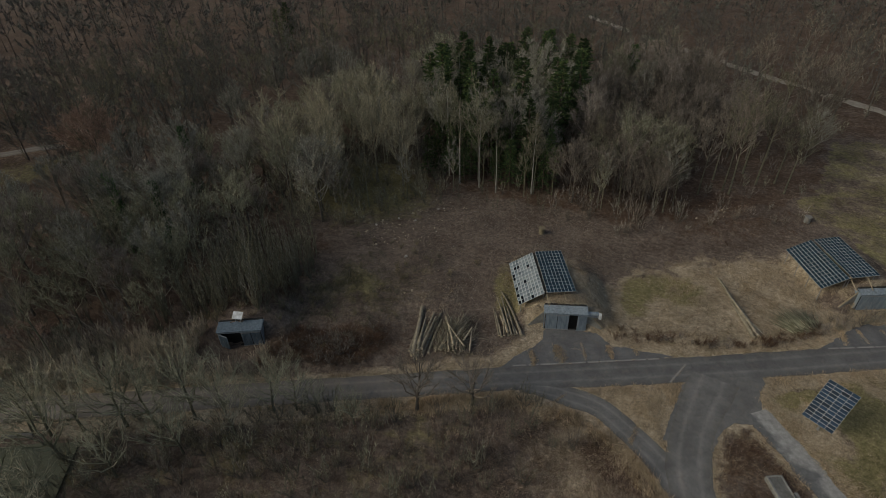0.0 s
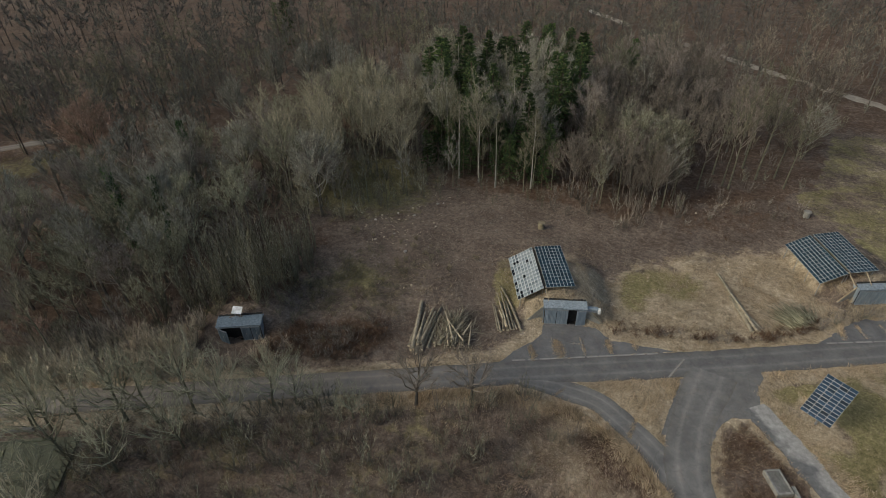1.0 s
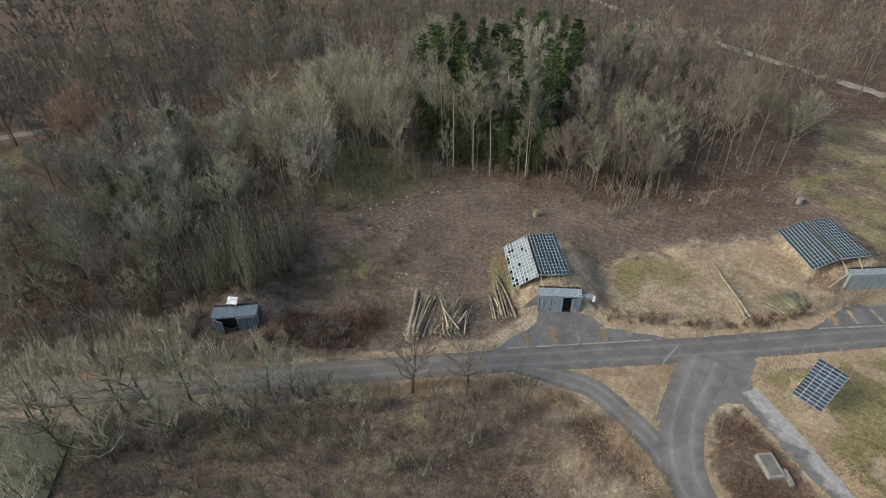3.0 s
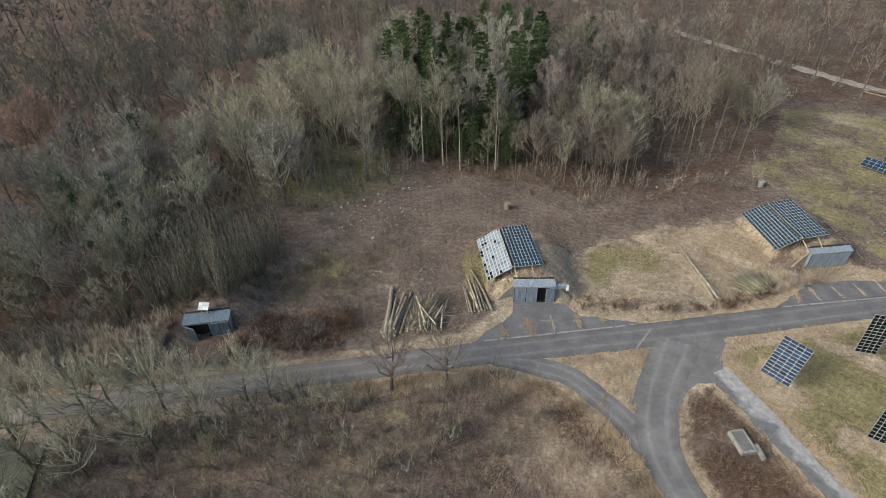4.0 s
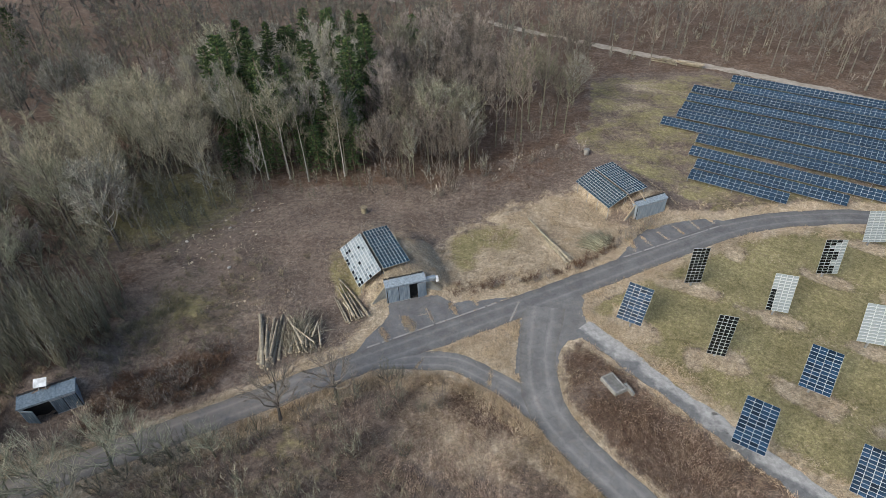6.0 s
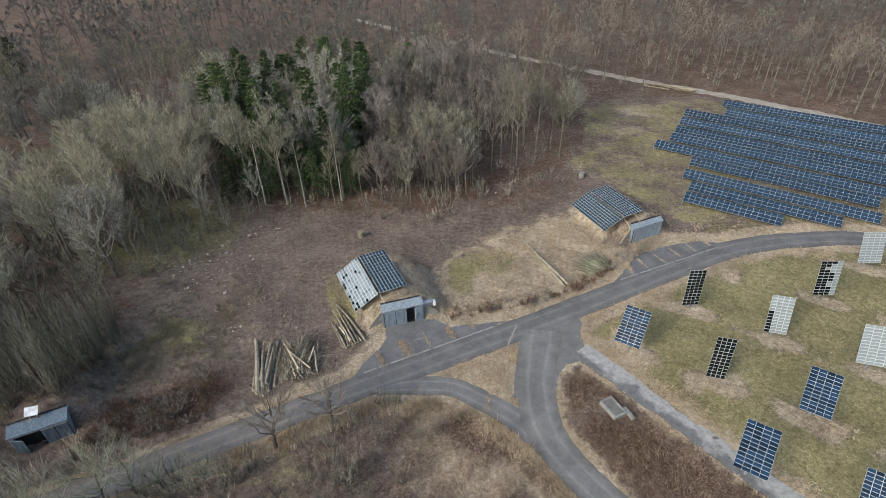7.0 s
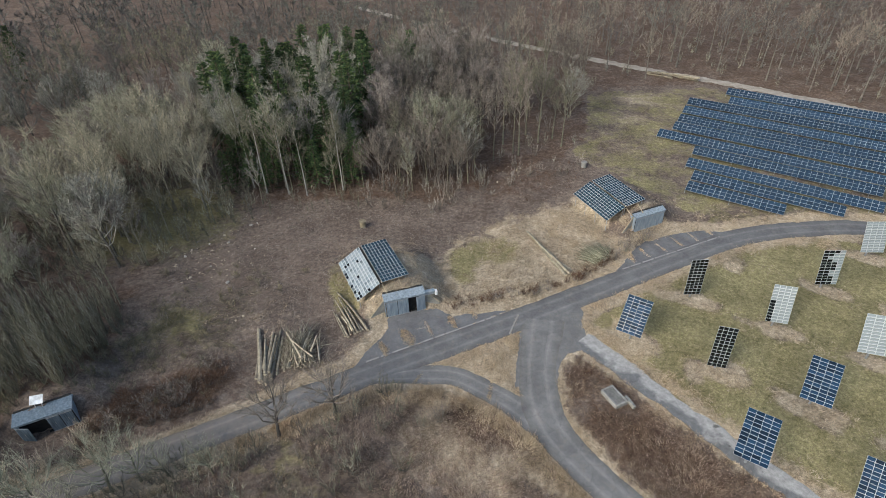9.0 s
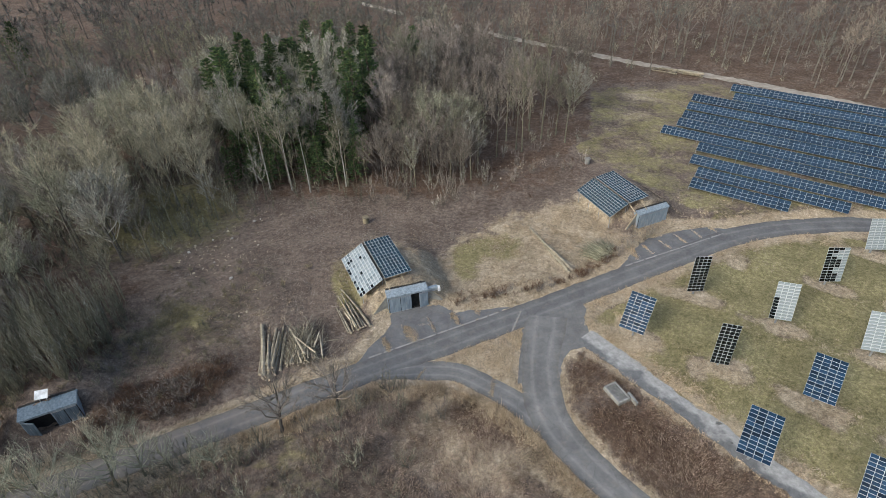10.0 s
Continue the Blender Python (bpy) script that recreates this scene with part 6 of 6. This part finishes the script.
for x, y in [(-40.0, 68.7), (-39.6, 70.4), (-40.6, 66.5), (-36.4, 64.5), (-37.4, 63.4), (-30.3, 71.1), (-29.6, 70.2), (-31.9, 76.9), (-31.0, 77.4), (-35.5, 74.1), (-34.2, 72.0), (-37.2, 71.8), (-33.5, 69.5), (-35.2, 66.0), (-31.5, 62.0), (-28.0, 53.8), (-27.2, 54.6), (-36.2, 70.0), (15.4, 93.1), (14.6, 92.4), (10.5, 88.0)]:
    stone(x, y, RNG.uniform(0.16, 0.32))

# chips and short offcuts round the stumps
rng = np.random.default_rng(29)
n = 120
c = np.array([(-39, 68.5), (-36, 70.5), (-31, 71), (-31.5, 77), (-36.5, 64.2), (-33, 66), (-28, 54), (-27, 58), (13, 91.5)])[rng.integers(0, 9, n)]
px, py = c[:, 0] + rng.normal(0, 1.9, n), c[:, 1] + rng.normal(0, 1.7, n)
base = np.stack([px, py, height(px, py) + 0.05], 1)
ch = Shoots(rng)
ch.spikes(base, base + unit(np.stack([rng.normal(0, 1, n), rng.normal(0, 1, n), rng.uniform(0, 0.3, n)], 1)) * rng.uniform(0.2, 0.7, (n, 1)), rng.uniform(0.04, 0.1, n))
tagged(new("wood_offcuts", ch.mesh("wood_offcuts", M_CUT)), "pale wood chips and offcuts among stumps", "wood chips", kind="stuff")

# ---- paved aprons in front of the bunkers ----


def sheet(poly, z):
    """A sheet of asphalt with ragged edges, about its first corner."""
    ox, oy = poly[0]
    ring = []
    for (x0, y0), (x1, y1) in zip(poly, poly[1:] + poly[:1]):
        k = max(2, int(math.hypot(x1 - x0, y1 - y0) / 0.45))
        ring += [(x0 + (x1 - x0) * i / k - ox + RNG.normal(0, 0.07), y0 + (y1 - y0) * i / k - oy + RNG.normal(0, 0.07)) for i in range(k)]
    bm = bmesh.new()
    hi = [bm.verts.new((x, y, z)) for x, y in ring]
    lo = [bm.verts.new((x, y, -0.25)) for x, y in ring]
    bm.faces.new(hi)
    for i in range(len(ring)):
        j = (i + 1) % len(ring)
        bm.faces.new((lo[i], lo[j], hi[j], hi[i]))
    return bm


def apron(poly, label, gutter, joints):
    """A sheet of asphalt between a bunker and the lane, with a concrete gutter beside the lane and pale edging strips between the bays."""
    t = thing("apron", pose(*poly[0], 0), label, "apron", kind="structure")
    ox, oy = poly[0]
    part("asphalt", sheet(poly, 0.028), M_SLAB, t)
    (x0, y0), (x1, y1) = gutter
    turn = math.degrees(math.atan2(y1 - y0, x1 - x0))
    ln, u = math.hypot(x1 - x0, y1 - y0), 0.0
    while u < ln - 0.4:
        w = min(RNG.uniform(1.4, 2.4), ln - u)
        bm = bmesh.new()
        block(bm, u, -0.12, -0.2, u + w - RNG.uniform(0.02, 0.3), 0.12, 0.05 + RNG.uniform(-0.008, 0.008), bevel=0.015)
        part("gutter_stone", bm, M_PATH, t, "pale concrete gutter stone", pose(x0 - ox, y0 - oy, 0, 0, 0, turn))
        u += w
    for (ax, ay), (bx, by), w in joints:
        bm = bmesh.new()
        ln = math.hypot(bx - ax, by - ay)
        block(bm, 0, -w / 2, -0.2, ln, w / 2, 0.06, bevel=0.012)
        part("edging_strip", bm, M_PATH, t, "pale concrete edging strip", pose(ax - ox, ay - oy, 0, 0, 0, math.degrees(math.atan2(by - ay, bx - ax))))
    return t


joint = new("road_junction", bm_mesh("road_junction", sheet(JUNCTION, 0.03), M_YARD))
joint.matrix_basis = pose(*JUNCTION[0], 0)
tagged(joint, "worn grey asphalt where the branch road meets the lane", "road", kind="structure")
apron(APRON_A, "dark asphalt apron before an open bunker, with grass in its joints", GUTTER_A, [(p, q, 0.1) for p, q, w in JOINTS_A])
apron(APRON_B, "dark asphalt apron bays between pale edging strips", GUTTER_B, [(p, q, 0.12) for p, q, w in JOINTS_B])


# pale concrete drain strips let into the asphalt
for x, y, turn, ln, z in ((8.75, 51.0, 66, 3.9, 0.075),):
    bm = bmesh.new()
    block(bm, -ln / 2, -0.1, -0.1, ln / 2, 0.1, 0.0, bevel=0.01)
    d = new("drain_strip", bm_mesh("drain_strip", bm, M_PATH))
    d.matrix_basis = pose(x, y, z, 0, 0, turn)
    tagged(d, "pale concrete drain strip across the asphalt", "drain", kind="structure")

# ---- grass and brambles ----


def tufts(places, material, name, label, category, blades, tall, wide, lean=0.5, root=0.12, laid=0.0):
    """Grass in tufts; laid: how far each tuft leans over as a whole, along a slowly turning direction."""
    rng = np.random.default_rng(len(places))
    sh = Shoots(rng)
    a = 2.6 * np.sin(places[:, 0] * 0.31 + 1.7 * np.sin(places[:, 1] * 0.27)) + rng.normal(0, 0.7, len(places))
    size = rng.uniform(0.6, 1.3, len(places)) * (0.8 + 0.35 * np.sin(places[:, 0] * 1.1 + 2 * np.sin(places[:, 1] * 0.9)))
    over = laid * rng.uniform(0.5, 1.4, len(places))
    p, a, over, size = np.repeat(places, blades, 0), np.repeat(a, blades), np.repeat(over, blades), np.repeat(size, blades)
    n = len(p)
    b = np.stack([p[:, 0] + rng.normal(0, root, n), p[:, 1] + rng.normal(0, root, n), np.zeros(n)], 1)
    b[:, 2] = height(b[:, 0], b[:, 1]) - 0.03
    d = np.stack([over * np.cos(a) + rng.normal(0, lean, n), over * np.sin(a) + rng.normal(0, lean, n), np.ones(n)], 1)
    sh.slivers(b, b + unit(d) * (tall * size * rng.uniform(0.6, 1.2, n))[:, None], wide)
    tagged(new(name, sh.mesh(name, material)), label, category, kind="stuff")


def pick(n, key, x0, y0, x1, y1, gap=0.05, power=1.0):
    px, py = RNG.uniform(x0, x1, n), RNG.uniform(y0, y1, n)
    w = covers(px, py)[key] ** power
    k = (RNG.random(n) < w) & (GAP(px, py) > gap)
    return np.stack([px[k], py[k]], 1)


tufts(pick(52000, 0, -45, 24, 75, 80), M_STRAW, "dry_grass", "pale dry winter grass laid over in tufts", "grass", 8, 0.4, 0.027, 0.45, 0.16, 1.1)
tufts(pick(26000, 1, 14, 20, 80, 100), M_GRASS, "meadow_grass", "short yellow-green meadow grass", "grass", 4, 0.2, 0.026, 0.7)
tufts(pick(24000, 2, -45, 14, 34, 95), M_BRAMBLE, "brambles", "tangled dark red-brown bramble canes", "brambles", 6, 0.8, 0.022, 0.7, 0.2, 0.6)

# arching canes over the island
n = 5200
px, py = RNG.uniform(12, 40, n), RNG.uniform(4, 46, n)
k = inside(px, py, ISLAND) & (GAP(px, py) > 1.0) & (RNG.random(n) < np.clip(1.15 - (px - 15) / 22, 0.2, 1)) & (np.hypot(px - 18.3, py - 38.7) > 1.5)
tufts(np.stack([px[k], py[k]], 1), M_CANE, "bramble_thicket", "matted russet bramble canes and dead stalks", "brambles", 14, 0.75, 0.026, 0.75, 0.3, 0.5)

# rank grass between the stumps at the low end of the clearing
n = 9000
px, py = RNG.uniform(-48, -20, n), RNG.uniform(43, 64, n)
k = (blob(px, py, -35, 52.5, 9, 6.5, 20) * (0.55 + 0.45 * np.sin(px * 0.8 + 1.3 * np.sin(py * 0.9))) > RNG.random(n)) & (GAP(px, py) > 1.5) & (np.hypot(px + 43.4, py - 37) > 6) & (np.hypot(px + 19, py - 47) > 4)
tufts(np.stack([px[k], py[k]], 1), M_RANK, "rank_grass", "grey-olive rank grass over the low end of the clearing", "grass", 7, 0.5, 0.026, 0.5, 0.2, 0.6)

# tall dead grass along the branch roads
n = 30000
px, py = RNG.uniform(-24, 26, n), RNG.uniform(12, 46, n)
g = GAP(px, py)
k = inside(px, py, SOUTH) & (g > 0.25) & (RNG.random(n) < np.clip(1.3 - g / 2.4, 0.0, 1))
tufts(np.stack([px[k], py[k]], 1), M_STRAW, "tall_dead_grass", "tall straw-coloured dead grass beside the branch road", "grass", 11, 0.8, 0.026, 0.3, 0.2, 0.45)
# the same grass, bleached and laid over, away from the road and on the verge island
n = 26000
px, py = RNG.uniform(-24, 46, n), RNG.uniform(4, 46, n)
g = GAP(px, py)
k = ((inside(px, py, SOUTH) & (RNG.random(n) < np.clip((px + 15) / 10, 0, 1))) | (inside(px, py, ISLAND) & (RNG.random(n) < np.clip((px - 18) / 10, 0.05, 0.8)))) & (g > 0.8)
tufts(np.stack([px[k], py[k]], 1), M_FADED, "laid_grass", "bleached pinkish-brown dead grass laid over in swirls", "grass", 12, 0.5, 0.024, 0.45, 0.22, 0.9)
# the grass triangle between the branches, and the verge of the tracker field
n = 9000
px, py = RNG.uniform(-2, 48, n), RNG.uniform(38, 68, n)
g = GAP(px, py)
k = (g > 0.15) & (((px < 12.6) & inside(px, py, [(0.5, 45.2), (8.2, 48.4), (9.6, 48.2), (9.0, 41.0)])) | (inside(px, py, TRACKER_FIELD) & (RNG.random(n) < np.clip(1.25 - g / 2.2, 0, 1))))
tufts(np.stack([px[k], py[k]], 1), M_STRAW, "verge_straw", "pale dry grass combed over beside the lane", "grass", 12, 0.5, 0.024, 0.45, 0.2, 0.9)

# tussocks of bleached grass on the meadow
n = 6500
px, py = RNG.uniform(-3, 34, n), RNG.uniform(55, 82, n)
k = inside(px, py, MEADOW) & (GAP(px, py) > 0.6) & (RNG.random(n) < 0.12 + 0.88 * (np.sin(px * 1.9 + py * 0.8 + 1.5 * np.sin(py * 0.7)) * np.sin(py * 2.1 - px * 0.6 + np.sin(px * 0.5)) > 0.12)) & (np.hypot(px - 3.2, (py - 64) / 1.6) > 3.6)
tufts(np.stack([px[k], py[k]], 1), M_STRAW, "tussocks", "bleached tussocks of dry meadow grass", "grass", 12, 0.36, 0.027, 0.5, 0.26, 0.8)

# twigs and slash left on the clearing
n = 5200
px, py = RNG.uniform(-42, 0, n), RNG.uniform(44, 86, n)
k = ~inside(px, py, WOODS) & (GAP(px, py) > 1.5)
sl = Shoots(np.random.default_rng(3))
px, py = px[k], py[k]
base = np.stack([px, py, height(px, py) + 0.04], 1)
d = unit(np.stack([RNG.normal(0, 1, len(px)), RNG.normal(0, 1, len(px)), RNG.uniform(-0.05, 0.35, len(px))], 1))
sl.spikes(base, base + d * RNG.uniform(0.4, 1.6, (len(px), 1)), RNG.uniform(0.01, 0.024, len(px)))
tagged(new("slash", sl.mesh("slash", M_TWIG_RED)), "pale broken branches strewn over the clearing", "branches", kind="stuff")

# grass in the joints of the aprons
rows = []
CRACKS = [((5.0, 41.9), (4.5, 39.3), 0.14), ((-3.0, 43.6), (-3.8, 42.3), 0.1), ((8.2, 49.6), (9.4, 52.4), 0.07)]
for (ax, ay), (bx, by), w in JOINTS_A + JOINTS_B + CRACKS:
    ln = math.hypot(bx - ax, by - ay)
    for _ in range(int(ln * (26 + 130 * w))):
        u = RNG.uniform(-0.05, 1.05)
        v = RNG.normal(0, w * (0.35 + 0.65 * math.sin(3.1 * min(max(u, 0), 1))))
        rows.append((ax + (bx - ax) * u - (by - ay) / ln * v, ay + (by - ay) * u + (bx - ax) / ln * v))
tufts(np.array(rows), M_STRAW, "joint_grass", "dry grass growing in the joints of the apron", "grass", 6, 0.34, 0.022, 0.6, 0.08)

# brush on the pole heap
rng = np.random.default_rng(19)
n = 520
br = Shoots(rng)
u, v = rng.normal(0, 1.3, n), rng.uniform(-2.2, 3.4, n)
base = np.stack([-18.5 + u, 46.4 + v, 0.1 + rng.random(n) * 1.5 * np.clip(1 - np.abs(u) / 2.4, 0.1, 1)], 1)
d = unit(np.stack([0.16 * u + rng.normal(0.0, 0.5, n), rng.normal(0.85, 0.45, n), rng.uniform(-0.12, 0.18, n)], 1))
tip = base + d * rng.uniform(0.8, 3.0, (n, 1))
tip[:, 2] = np.maximum(tip[:, 2], 0.12)
flip = rng.random((n, 1)) < 0.5
base, tip = np.where(flip, tip, base), np.where(flip, base, tip)
br.spikes(base, tip, rng.uniform(0.014, 0.036, n))
tagged(new("brushwood_heap", br.mesh("brushwood_heap", M_TWIG_BEIGE)), "loose heap of olive-brown cut branches on poles", "brushwood", kind="stuff")

# grass that leans over the edges of the roads
rows = []
for key, lo_n, hi_n in (("main", 55, 180), ("east", 0, 40), ("west", 4, 30), ("path", 3, 40)):
    p = LINES[key]
    d = np.gradient(p[:, :2], axis=0)
    d /= np.linalg.norm(d, axis=1)[:, None]
    for k in range(min(lo_n, len(p)), min(hi_n, len(p))):
        for _ in range(16):
            sgn = RNG.choice((-1, 1))
            o = sgn * (p[k, 2] / 2 + abs(RNG.normal(0.12, 0.3)))
            u = RNG.uniform(-0.6, 0.6)
            rows.append((p[k, 0] - d[k, 1] * o + d[k, 0] * u, p[k, 1] + d[k, 0] * o + d[k, 1] * u))
rows = np.array(rows)
g_all = GAP(rows[:, 0], rows[:, 1])
tufts(rows[g_all > -0.12], M_STRAW, "verge_grass", "straw-coloured grass leaning over the asphalt edge", "grass", 5, 0.42, 0.028, 0.6, 0.1)

# weeds on the clearing
n = 9000
px, py = RNG.uniform(-42, 2, n), RNG.uniform(42, 90, n)
k = ~inside(px, py, WOODS) & (GAP(px, py) > 1.0) & (RNG.random(n) < 0.25 + 0.75 * (np.sin(px * 0.45 + 1.2 * np.sin(py * 0.3)) > 0.1))
tufts(np.stack([px[k], py[k]], 1), M_TWIG_RED, "weeds", "thin dry weeds on bare brown soil", "weeds", 5, 0.38, 0.02, 0.7, 0.2, 0.3)
